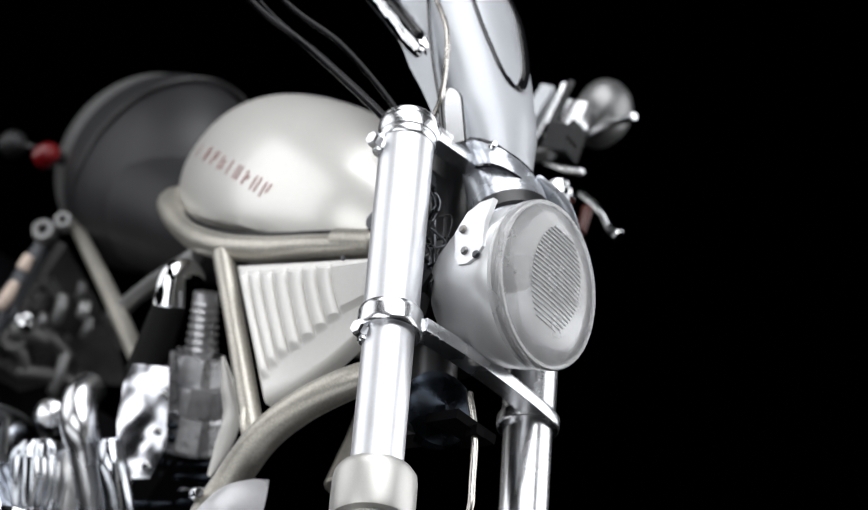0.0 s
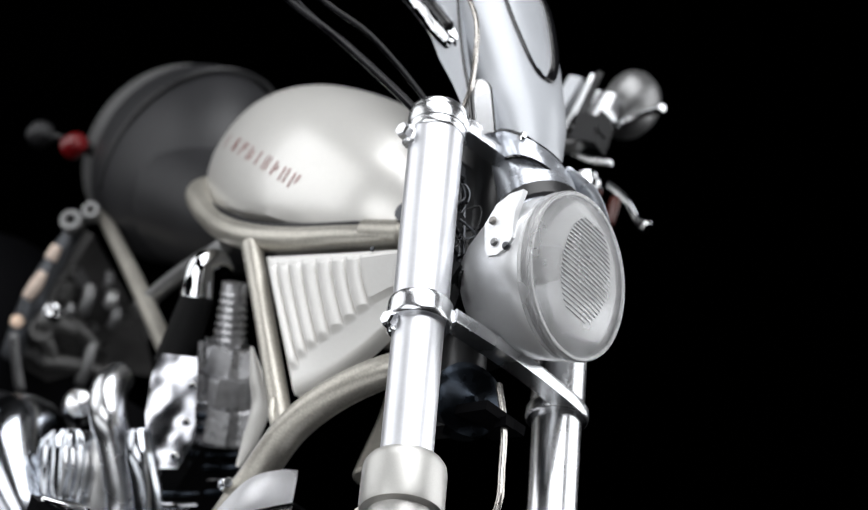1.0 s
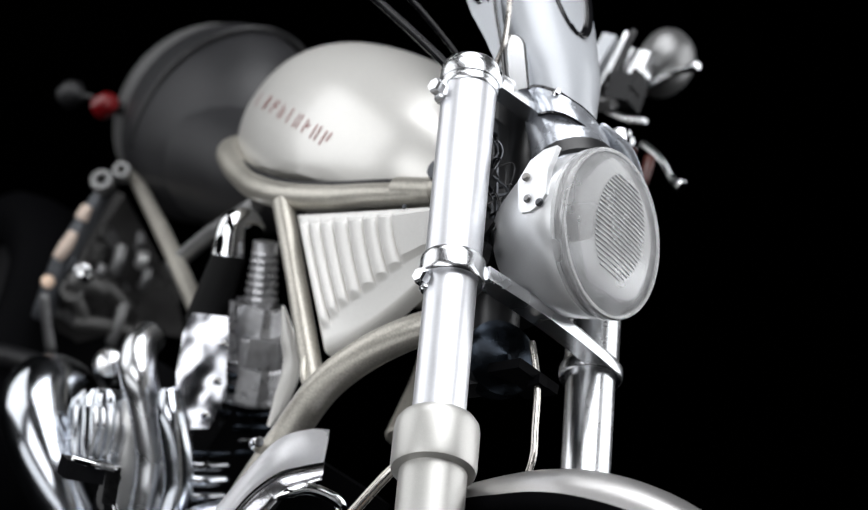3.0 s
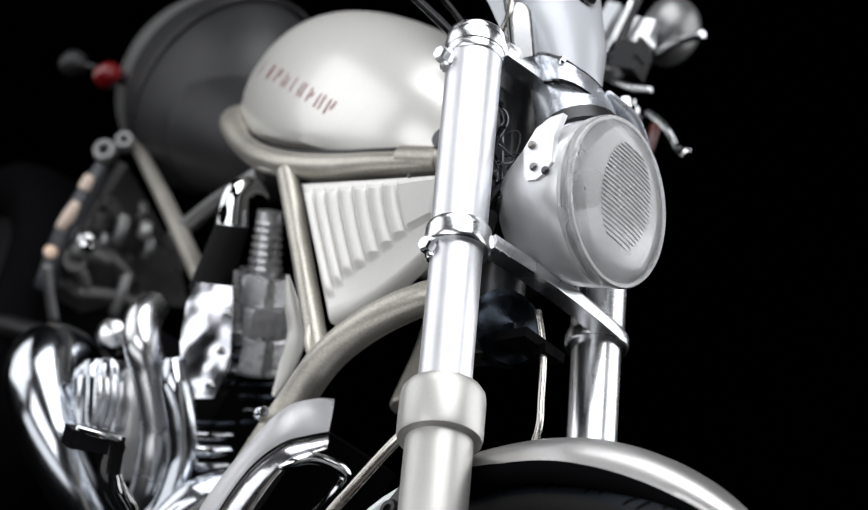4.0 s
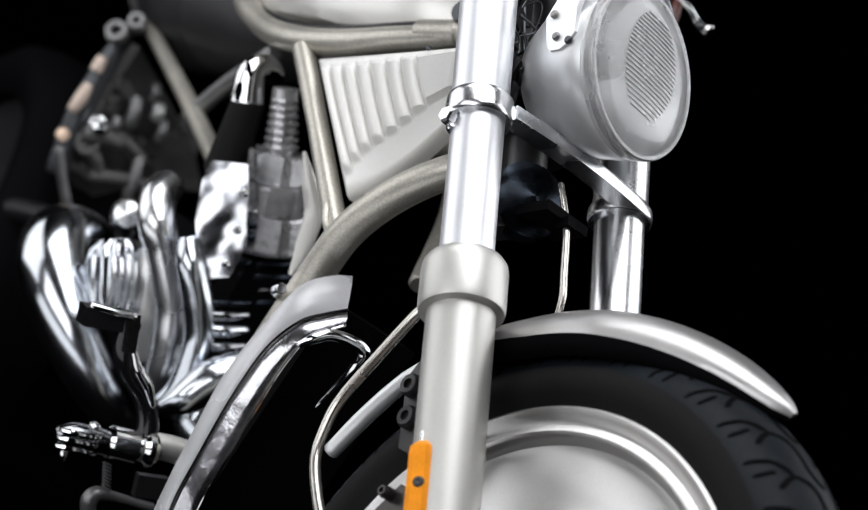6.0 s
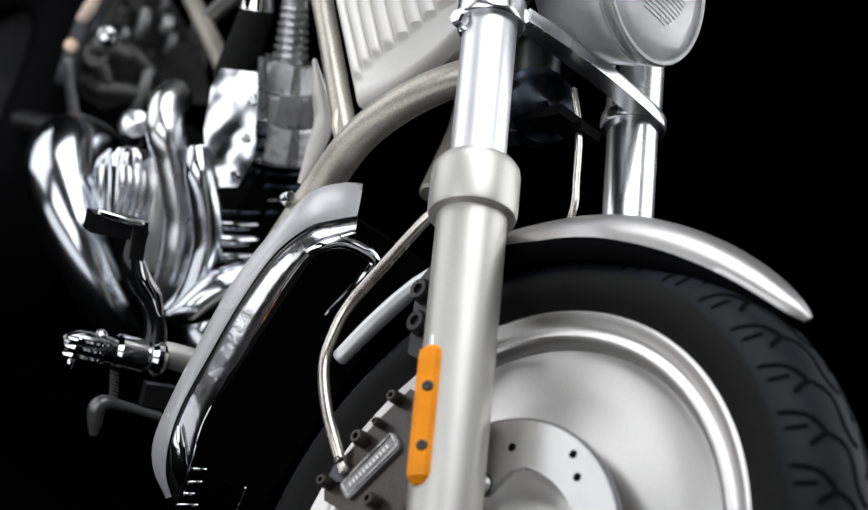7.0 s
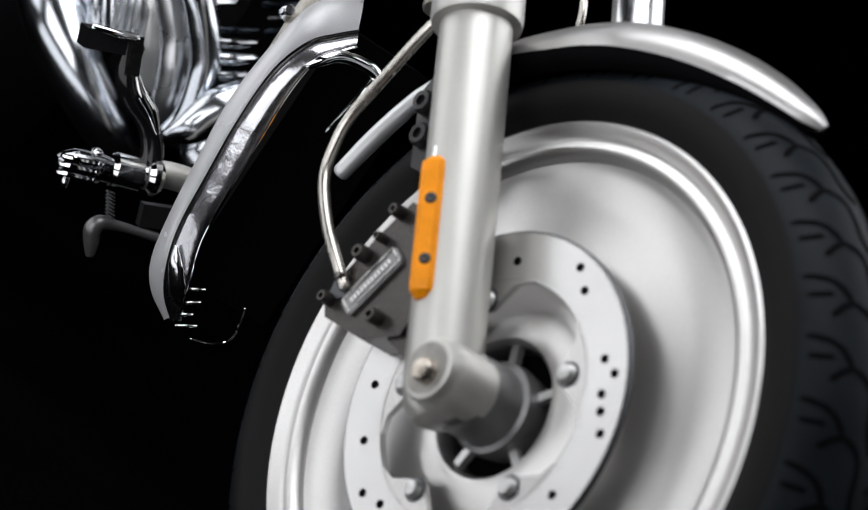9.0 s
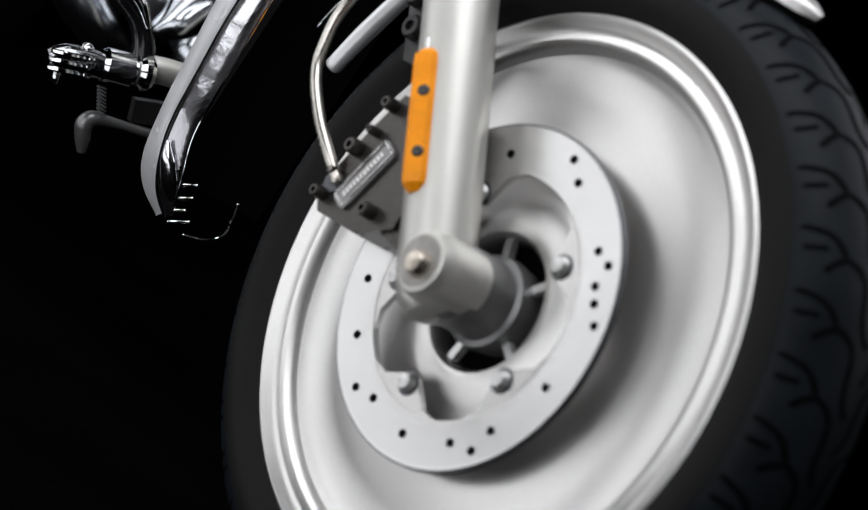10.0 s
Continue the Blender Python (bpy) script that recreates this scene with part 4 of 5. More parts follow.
# ---- frame ----
def frame_tubes():
    rail = [(-0.66, -0.03, 0.815), (-0.635, -0.085, 0.800), (-0.585, -0.116, 0.776), (-0.464, -0.120, 0.754), (-0.374, -0.115, 0.756), (-0.297, -0.100, 0.775), (-0.230, -0.085, 0.799), (-0.166, -0.060, 0.829), (-0.112, -0.035, 0.865), (-0.07, 0.0, 0.89)]
    main = part("frame", tube(rail, [0.014, 0.0145, 0.0150, 0.0155, 0.0155, 0.0150, 0.0145, 0.0140, 0.0140, 0.014], 20), FRAME, bike, "silver painted tubular frame with grainy finish", place=BODY)
    part("frame_rail", tube([(x, -y, z) for x, y, z in rail], 0.0145, 16), FRAME, main, place=BODY)
    low = [(0.035, -0.005, 0.752), (0.0, -0.026, 0.727), (-0.03, -0.048, 0.695), (-0.07, -0.063, 0.648), (-0.11, -0.065, 0.596), (-0.14, -0.055, 0.540), (-0.15, -0.053, 0.490), (-0.165, -0.045, 0.43), (-0.19, -0.02, 0.33), (-0.25, 0.0, 0.25)]
    part("down_tube", tube(low, [0.017, 0.017, 0.0175, 0.018, 0.0185, 0.0185, 0.018, 0.018, 0.018, 0.018], 22), FRAME, main, place=BODY)
    brace = [(-0.352, -0.116, 0.748), (-0.250, -0.095, 0.679), (-0.150, -0.058, 0.594)]
    part("brace", tube(brace, [0.0125, 0.0115, 0.0125], 18), FRAME, main, place=BODY)
    part("brace", tube([(x, -y, z) for x, y, z in brace], 0.012, 16), FRAME, main, place=BODY)
    part("weld_sleeve", tube([(-0.200, -0.074, 0.818), (-0.155, -0.056, 0.836)], 0.0158, 18, 2), FRAME, main, place=BODY)
    part("weld", tube([(-0.166, -0.076, 0.612), (-0.150, -0.07, 0.592), (-0.14, -0.052, 0.580)], 0.004, 8), FRAME, main, place=BODY)
    part("rear_strut", tube([(-1.02, -0.058, 0.715), (-0.78, -0.046, 0.652), (-0.58, -0.036, 0.595)], [0.0095, 0.0115, 0.0125], 16), FRAME, main, place=BODY)
    part("rear_strut", tube([(-0.60, -0.045, 0.745), (-0.68, -0.042, 0.69), (-0.74, -0.040, 0.63)], 0.011, 14), CAST, main, place=BODY)
    part("clamp_ring", tube([(-0.128, -0.085, 0.512), (-0.150, -0.078, 0.506), (-0.168, -0.055, 0.505)], 0.006, 10), CHROME, main, place=BODY)
    return main


frame_tubes()

# ---- ribbed side cover ----
def side_cover():
    """A pressed cover: eight grooves that swing forward towards the foot, full ribs between them, a plain border below."""
    a, b, c, d, e = Vector((-0.285, -0.121, 0.742)), Vector((-0.03, -0.094, 0.816)), Vector((-0.045, -0.058, 0.748)), Vector((-0.11, -0.050, 0.676)), Vector((-0.158, -0.061, 0.628))
    tops = (0.025, 0.095, 0.180, 0.272, 0.375, 0.480, 0.580, 0.680)
    swing = (0.020, 0.040, 0.050, 0.060, 0.070, 0.080, 0.085, 0.090)
    ends = (0.860, 0.800, 0.755, 0.730, 0.705, 0.670, 0.635, 0.600)
    bm = bmesh.new()
    nu, nv = 190, 56
    rings = []
    for j in range(nv + 1):
        v = j / nv
        row = []
        for i in range(nu + 1):
            u = i / nu
            top = a.lerp(b, u)
            foot = e * (1 - u) ** 2 + (2 * d - 0.5 * (e + c)) * 2 * u * (1 - u) + c * u * u
            p = top.lerp(foot, v)
            lines = [t + w * (v / q) ** 2 for t, w, q in zip(tops, swing, ends)]
            rib = 0.0
            for k in range(8):
                gap = (lines[k + 1] - lines[k]) if k < 7 else 0.08
                stop = ends[k]
                fade = min(1.0, max(0.0, (v - 0.075) / 0.05)) * min(1.0, max(0.0, (stop - v) / 0.045))
                w = (u - lines[k]) / gap
                if -0.08 < w < 0.08:                     # the groove itself
                    rib -= 0.0040 * fade * math.cos(math.pi * w / 0.16)
                if 0.0 <= w < 1.0:                        # the rib beside it
                    rib += 0.0082 * fade * math.sin(math.pi * min(w, 0.5 if k == 7 else 1.0)) ** 0.6
            if u > lines[7] + 0.08:
                rib += 0.0082 * min(1.0, max(0.0, (v - 0.075) / 0.05)) * min(1.0, max(0.0, (0.60 - v) / 0.045))
            edge = min(u * 1.3, 1 - u, v, 1 - v)
            puff = 0.010 * min(1.0, edge / 0.06) ** 0.5
            row.append(bm.verts.new(p + Vector((0.42, -0.88, 0.0)) * (puff + rib)))
        rings.append(row)
    for r, q in zip(rings, rings[1:]):
        for i in range(nu):
            bm.faces.new((r[i], r[i + 1], q[i + 1], q[i]))
    out = bmesh.ops.extrude_face_region(bm, geom=bm.faces[:])
    for v in out["geom"]:
        if isinstance(v, bmesh.types.BMVert):
            v.co += Vector((-0.3, 0.9, 0.0)) * 0.012
    cover = part("side_cover", bm, COVER, bike, "silver side cover pressed with upright ribs", place=BODY)
    part("screw", lathe([(0.0, 0.0), (0.003, 0.0), (0.0025, 0.0015), (0.0, 0.002)], 10, caps=False), DARKMETAL, cover, place=along(BODY @ Vector((-0.088, -0.108, 0.797)), BODY @ Vector((-0.04, -0.21, 0.797))))
    return cover


side_cover()

# ---- radiator shroud ----
def radiator():
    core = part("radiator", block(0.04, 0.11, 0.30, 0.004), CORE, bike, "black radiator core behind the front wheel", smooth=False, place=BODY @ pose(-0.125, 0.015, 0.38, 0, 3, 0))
    # lines down the shroud: its back edge, the crease, the edge of the opening, and the liner deep inside
    outer = [(-0.095, -0.040, 0.562), (-0.090, -0.062, 0.551), (-0.085, -0.088, 0.526), (-0.08, -0.102, 0.478), (-0.08, -0.1095, 0.410), (-0.08, -0.105, 0.345), (-0.08, -0.0985, 0.282), (-0.08, -0.0895, 0.236), (-0.080, -0.072, 0.209), (-0.072, -0.046, 0.190)]
    crease = [(-0.055, -0.045, 0.531), (-0.055, -0.063, 0.516), (-0.055, -0.0835, 0.495), (-0.055, -0.0985, 0.455), (-0.055, -0.1015, 0.395), (-0.055, -0.0985, 0.335), (-0.055, -0.0945, 0.282), (-0.055, -0.0850, 0.246), (-0.057, -0.069, 0.217), (-0.058, -0.046, 0.196)]
    mouth = [(-0.040, -0.044, 0.5155), (-0.040, -0.056, 0.503), (-0.040, -0.0710, 0.484), (-0.040, -0.0775, 0.445), (-0.040, -0.0770, 0.390), (-0.040, -0.0755, 0.330), (-0.040, -0.0720, 0.280), (-0.040, -0.0620, 0.247), (-0.044, -0.0520, 0.222), (-0.050, -0.043, 0.201)]
    deep = [(-0.100, -0.018, 0.500), (-0.10, -0.032, 0.490), (-0.10, -0.050, 0.465), (-0.10, -0.062, 0.430), (-0.10, -0.064, 0.385), (-0.10, -0.062, 0.325), (-0.10, -0.058, 0.275), (-0.10, -0.048, 0.235), (-0.10, -0.040, 0.215), (-0.10, -0.034, 0.200)]
    lines = [curve(row, 5) for row in (outer, crease, mouth, deep)]

    def sheet(p0, p1, steps, bulge, thick):
        """A bowed strip of metal between two lines."""
        bm = bmesh.new()
        rows = []
        for k in range(steps + 1):
            u = k / steps
            rows.append([bm.verts.new(a.lerp(b, u) + Vector((0.80, -0.45, 0.40)) * bulge * math.sin(math.pi * u) ** 0.8) for a, b in zip(p0, p1)])
        for r, q in zip(rows, rows[1:]):
            for i in range(len(r) - 1):
                bm.faces.new((r[i], r[i + 1], q[i + 1], q[i]))
        bmesh.ops.solidify(bm, geom=bm.faces[:], thickness=thick)
        return bm
    shroud = part("shroud", sheet(lines[0], lines[1], 8, 0.006, 0.003), SHROUD, core, "silver radiator shroud with chrome inner lip", place=BODY)
    part("chrome_lip", sheet([p + Vector((-0.002, 0.003, -0.003)) for p in lines[1]], lines[2], 10, 0.0040, 0.002), LIP, shroud, "polished chrome inner lip", place=BODY)
    part("lip_tip", tube([(-0.048, -0.0885, 0.262), (-0.044, -0.0800, 0.246), (-0.044, -0.0660, 0.228), (-0.050, -0.0500, 0.212)], [0.002, 0.0075, 0.0085, 0.004], 16, 6, 0.6), LIP, shroud, "chrome tip of the lip", place=BODY)
    part("inner_liner", sheet(lines[2], lines[3], 4, -0.004, 0.002), GLOSS, shroud, "gloss black liner of the opening", place=BODY)
    part("crease", tube([p + Vector((-0.001, 0.001, -0.001)) for p in lines[1]], 0.0017, 6, 1), GLOSS, shroud, "dark crease line", place=BODY)
    part("lip_bead", tube(lines[2], 0.0013, 8, 1), CHROME, shroud, place=BODY)
    hook = [(-0.040, -0.0771, 0.474), (-0.036, -0.0681, 0.4869), (-0.036, -0.0551, 0.4990), (-0.036, -0.0339, 0.5045), (-0.036, -0.0125, 0.5035), (-0.038, -0.0106, 0.4887), (-0.042, -0.0118, 0.472), (-0.05, -0.018, 0.43)]
    part("top_lip", tube(hook, [0.0030, 0.0058, 0.0066, 0.0066, 0.0070, 0.0060, 0.0040, 0.0014], 14), CHROME, shroud, place=BODY)
    for y0, z0, y1, z1 in ((-0.051, 0.231, -0.037, 0.238), (-0.048, 0.217, -0.034, 0.225), (-0.045, 0.205, -0.034, 0.211), (-0.043, 0.193, -0.024, 0.203)):
        part("slat", tube([(-0.05, y0, z0), (-0.05, y1, z1)], 0.0018, 8, 2), CHROME, shroud, "short chrome slat", place=BODY)
    part("foot_strap", tube([(-0.05, -0.022, 0.189), (-0.05, -0.002, 0.194), (-0.05, 0.013, 0.203), (-0.05, 0.017, 0.214), (-0.05, 0.015, 0.225), (-0.05, 0.011, 0.242)], 0.0014, 8), CHROME, shroud, "thin bright strap", place=BODY)
    return core


radiator()

# ---- foot controls ----
def foot_controls():
    peg = part("foot_peg", tube([(-0.2, -0.040, 0.312), (-0.2, -0.075, 0.303), (-0.2, -0.102, 0.287)], 0.014, 18, 4), LEG, bike, "chrome forward foot peg on a silver bracket", place=BODY)
    part("peg_joint", tube([(-0.196, -0.098, 0.290), (-0.196, -0.125, 0.283)], 0.0175, 18, 3), CHROME, peg, place=BODY)
    part("peg_collar", tube([(-0.196, -0.082, 0.297), (-0.196, -0.088, 0.295)], 0.020, 18, 3), CHROME, peg, place=BODY)
    tip = BODY @ pose(-0.196, -0.152, 0.270, 13, 0, 0)
    part("peg_body", tube([(0, 0.030, 0.002), (0, 0.012, 0.003), (0, -0.012, 0.001), (0, -0.027, -0.003)], [0.0150, 0.0165, 0.0165, 0.0120], 18, 5, 0.85), DARKCHROME, peg, "dark chrome peg", place=tip)
    for k in range(3):
        part("peg_rib", tube([(0.010, 0.014, 0.010 - 0.0085 * k), (0.0165, 0.004, 0.0095 - 0.0085 * k), (0.0165, -0.018, 0.008 - 0.0085 * k), (0.010, -0.028, 0.006 - 0.0085 * k)], 0.0030, 8, 5), CHROME, peg, place=tip)
    part("peg_pin", lathe([(0.0, 0.0), (0.006, 0.0), (0.0065, 0.005), (0.004, 0.008), (0.0, 0.009)], 14, caps=False), CHROME, peg, place=tip @ Matrix.Translation((0.002, 0.006, 0.014)))
    part("peg_pin", tube([(0.004, -0.016, -0.012), (0.004, -0.016, -0.024)], 0.004, 10, 2), CHROME, peg, place=tip)
    arm = [(-0.2, -0.085, 0.288), (-0.2, -0.099, 0.319), (-0.2, -0.119, 0.339), (-0.2, -0.147, 0.351), (-0.2, -0.165, 0.368), (-0.2, -0.175, 0.400)]
    # gloss black paints the dark reflection in a chrome arm
    pedal = part("brake_pedal", tube(arm, [0.013, 0.0125, 0.0115, 0.0105, 0.0105, 0.0110, 0.0115], 14, 6, 0.8), GLOSS, bike, "chrome brake pedal painted black for its dark reflection, black rubber pad", place=BODY)
    part("arm_edge", tube([(-0.19, -0.158, 0.375), (-0.19, -0.144, 0.362), (-0.19, -0.125, 0.352), (-0.19, -0.108, 0.337)], [0.003, 0.0065, 0.0065, 0.003], 12, 6), CHROME, pedal, "chrome strip added for the arm's bright edge", place=BODY)
    part("pad", block(0.028, 0.056, 0.020, 0.0085, 3), GLOSS, pedal, "black rubber pedal pad", place=BODY @ pose(-0.2, -0.200, 0.391, 20, 0, 0))
    part("pad_end", block(0.022, 0.015, 0.040, 0.005, 3), LIP, pedal, "chrome end of the pedal arm", place=BODY @ pose(-0.192, -0.172, 0.391, 24, 0, -20))
    part("pad_band", tube([(-0.19, -0.226, 0.394), (-0.186, -0.205, 0.400), (-0.186, -0.18, 0.407)], 0.004, 10), CHROME, pedal, place=BODY)
    bm = bmesh.new()
    pts = []
    for k in range(64):
        t, u = k * 0.9, k / 63
        pts.append((-0.2 + 0.0055 * math.cos(t), -0.1134 + 0.0180 * u + 0.0050 * math.sin(t), 0.2620 - 0.0290 * u))
    part("spring", tube(pts, 0.0008, 6, 1, bm=bm), GREY, bike, "small dark coil return spring", place=BODY)
    stand = part("pedal_stop", tube([(-0.2, -0.0429, 0.2442), (-0.2, -0.0700, 0.2385), (-0.2, -0.0900, 0.2335), (-0.2, -0.1040, 0.2285), (-0.2, -0.1075, 0.2190), (-0.2, -0.1010, 0.2060), (-0.2, -0.0950, 0.1945)], [0.0050, 0.0045, 0.0055, 0.0085, 0.0095, 0.0080, 0.0045], 14), GREY, bike,
                 "dull metal hooked stop below the pedal", place=BODY)
    part("stop_plate", block(0.012, 0.034, 0.024, 0.004), BLACK, stand, place=BODY @ pose(-0.205, -0.055, 0.262, 20, 0, 0))


foot_controls()

# ---- engine, hose, pipes ----
def engine():
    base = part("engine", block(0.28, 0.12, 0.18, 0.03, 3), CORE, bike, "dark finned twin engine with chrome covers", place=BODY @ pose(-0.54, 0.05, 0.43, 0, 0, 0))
    axis = along(BODY @ Vector((-0.42, -0.014, 0.588)), BODY @ Vector((-0.42, -0.082, 0.708)), (1, 0, 0))
    for k, (z0, z1, r, turn) in enumerate(((-0.055, -0.012, 0.0370, 10), (-0.012, 0.024, 0.0350, 24), (0.024, 0.060, 0.0320, 4))):
        bm = lathe([(0.0, z0), (r * 0.97, z0), (r, z0 + 0.003), (r * 0.97, z1 - 0.003), (r * 0.94, z1), (0.0, z1)], 9, caps=False)
        part("cylinder", bm, CYLINDER, base, "grey faceted cylinder block", smooth=False, place=axis @ pose(0, 0, 0, 0, 0, turn))
        for q, lean in ((-30, 8), (40, -6), (-95, 5)):
            c = radians(q + turn)
            part("barrel_plate", block(0.006, 0.026, (z1 - z0) * 0.95, 0.0025), CYLINDER, base, smooth=False, place=axis @ pose(r * math.cos(c), r * math.sin(c), (z0 + z1) / 2 + 0.004, lean, 6, math.degrees(c)))
    part("spigot", lathe([(0.0, 0.055), (0.0150, 0.055), (0.0150, 0.135), (0.0, 0.137)], 24, caps=False), CYLINDER, base, place=axis)
    for k in range(7):
        z = 0.068 + 0.0088 * k
        r = 0.0205 - 0.0007 * k
        part("fin", lathe([(0.0, z - 0.0026), (r - 0.001, z - 0.0026), (r, z), (r - 0.001, z + 0.0026), (0.0, z + 0.0026)], 12, caps=False), CYLINDER, base, smooth=False, place=axis)
    side_on = BODY @ pose(-0.385, -0.072, 0.540, 0, 0, -28) @ Matrix(((0, 0, 1), (1, 0, 0), (0, 1, 0))).to_4x4() @ Matrix.Translation((0.072, -0.540, 0))
    outline = [(-0.118, 0.590), (-0.081, 0.608), (-0.066, 0.586), (-0.050, 0.556), (-0.033, 0.530), (-0.031, 0.490), (-0.060, 0.472), (-0.080, 0.500), (-0.0965, 0.523), (-0.115, 0.566)]
    cover = part("head_cover", prism(outline[::-1], 0.045, 0.010, 4), HEADCHROME, base, "polished chrome cover", place=side_on)
    for y, z in ((-0.068, 0.578), (-0.052, 0.540), (-0.042, 0.500)):
        part("cover_bolt", lathe([(0.0, 0.0), (0.005, 0.0), (0.005, 0.005), (0.003, 0.007), (0.0, 0.007)], 12, caps=False), CHROME, cover, place=side_on @ Matrix.Translation((y, z, 0.022)))
    part("fitting", tube([(-0.37, -0.099, 0.492), (-0.37, -0.082, 0.477), (-0.37, -0.060, 0.471), (-0.37, -0.055, 0.484)], [0.010, 0.0085, 0.009, 0.008], 14, 4), WAVY, base, place=BODY)
    for k in range(8):
        y, z = -0.050 + 0.0085 * k, 0.560 - 0.0125 * k
        part("case_rib", tube([(-0.41, y, z), (-0.40, y + 0.030, z + 0.018), (-0.41, y + 0.062, z + 0.036)], 0.0036 + 0.0012 * (k % 3), 10, 4), INK if k % 3 else DARKCHROME, base, place=BODY)
    for y, z, r, mat in ((-0.056, 0.452, 0.0036, INK), (-0.050, 0.439, 0.0062, DARKCHROME), (-0.042, 0.424, 0.0080, PIPE), (-0.032, 0.408, 0.0068, DARKCHROME)):
        part("case_fin", tube([(-0.35, y - 0.004, z - 0.003), (-0.34, y + 0.022, z + 0.013), (-0.35, y + 0.050, z + 0.027)], [r * 0.8, r, r * 0.7], 14, 4), mat, base, place=BODY)
    part("cover_tube", tube([(-0.460, -0.0942, 0.4672), (-0.455, -0.0807, 0.4350), (-0.455, -0.0598, 0.4019), (-0.460, -0.0318, 0.3634)], [0.014, 0.020, 0.021, 0.017], 22), ALLOY, base, "pale satin cover behind the pedal", place=BODY)
    part("case_cover", lathe([(0.0, 0.024), (0.025, 0.022), (0.045, 0.012), (0.052, 0.0), (0.052, -0.02), (0.0, -0.02)], 36, caps=False), PIPE, base, "domed chrome case cover", place=BODY @ pose(-0.33, 0.035, 0.345, 80, 0, 60))
    bm = bmesh.new()
    rings = []
    for r, h in ((0.012, 0.052), (0.026, 0.049), (0.033, 0.040), (0.036, 0.026), (0.0365, 0.0), (0.036, -0.024), (0.030, -0.040)):
        flute = 0.07 if -0.03 < h < 0.045 else 0.0
        rings.append([bm.verts.new((r * (1 + flute * math.cos(12 * t)) * math.cos(t), r * (1 + flute * math.cos(12 * t)) * math.sin(t), h)) for t in [2 * math.pi * k / 96 for k in range(96)]])
    bridge_rings(bm, rings)
    part("case_drum", bm, PIPE, base, "fluted chrome drum", place=BODY @ pose(-0.48, -0.100, 0.415, 25, -20, 0))
    for k in range(7):
        part("dome_rib", tube([(-0.455, -0.132 + 0.008 * k, 0.440 + 0.003 * k), (-0.44, -0.124 + 0.008 * k, 0.420 + 0.003 * k), (-0.44, -0.112 + 0.008 * k, 0.390 + 0.003 * k)], 0.0028, 8), SATIN, base, place=BODY)
    part("side_strip", tube([(-0.25, -0.0924, 0.648), (-0.25, -0.066, 0.6214), (-0.25, -0.044, 0.5971), (-0.25, -0.0335, 0.5602), (-0.25, -0.0290, 0.530)], [0.002, 0.009, 0.011, 0.009, 0.003], 14, 6, 0.5), SILVER, base, "narrow silver trim beside the frame", place=BODY)
    # breather hose with chrome elbow
    hose = part("breather_hose", tube([(-0.44, -0.102, 0.670), (-0.44, -0.0925, 0.630), (-0.44, -0.083, 0.586)], [0.0195, 0.0215, 0.0225], 24), TYRE, bike, "black hose with polished chrome elbow", place=BODY)
    part("elbow", tube([(-0.465, -0.080, 0.715), (-0.45, -0.102, 0.716), (-0.445, -0.116, 0.700), (-0.44, -0.103, 0.668)], [0.010, 0.0135, 0.0165, 0.0195], 20), CHROME, hose, "chrome elbow", place=BODY)
    return base


engine()


def exhaust(points, radius, label, mat=PIPE):
    return part("exhaust_pipe", tube(points, radius, 28, 8), mat, bike, label, place=BODY)


exhaust([(-0.74, -0.035, 0.402), (-0.66, -0.100, 0.421), (-0.60, -0.1425, 0.4135), (-0.55, -0.144, 0.383), (-0.505, -0.115, 0.345), (-0.480, -0.070, 0.311), (-0.480, -0.010, 0.283), (-0.505, 0.033, 0.265)], [0.042, 0.046, 0.047, 0.045, 0.039, 0.032, 0.027, 0.024], "large bent chrome exhaust pipe")
exhaust([(-0.470, -0.1181, 0.5409), (-0.445, -0.1289, 0.5216), (-0.420, -0.1235, 0.4973), (-0.415, -0.1031, 0.4772), (-0.410, -0.0773, 0.4491), (-0.410, -0.0568, 0.4237), (-0.410, -0.0408, 0.3956), (-0.415, -0.0254, 0.3618), (-0.430, -0.0114, 0.3237)], [0.020, 0.022, 0.022, 0.021, 0.020, 0.020, 0.0205, 0.020, 0.018], "slender bent chrome exhaust pipe", SATIN)
exhaust([(-0.37, -0.10, 0.50), (-0.355, -0.088, 0.478), (-0.35, -0.062, 0.450), (-0.35, -0.036, 0.415), (-0.35, -0.020, 0.365), (-0.36, -0.02, 0.33)], [0.013, 0.017, 0.018, 0.018, 0.019, 0.018], "short chrome header pipe")
exhaust([(-0.31, -0.048, 0.330), (-0.30, -0.034, 0.352), (-0.30, -0.016, 0.382), (-0.30, 0.012, 0.410), (-0.31, 0.05, 0.43)], [0.006, 0.018, 0.026, 0.028, 0.02], "tapered chrome header bend")

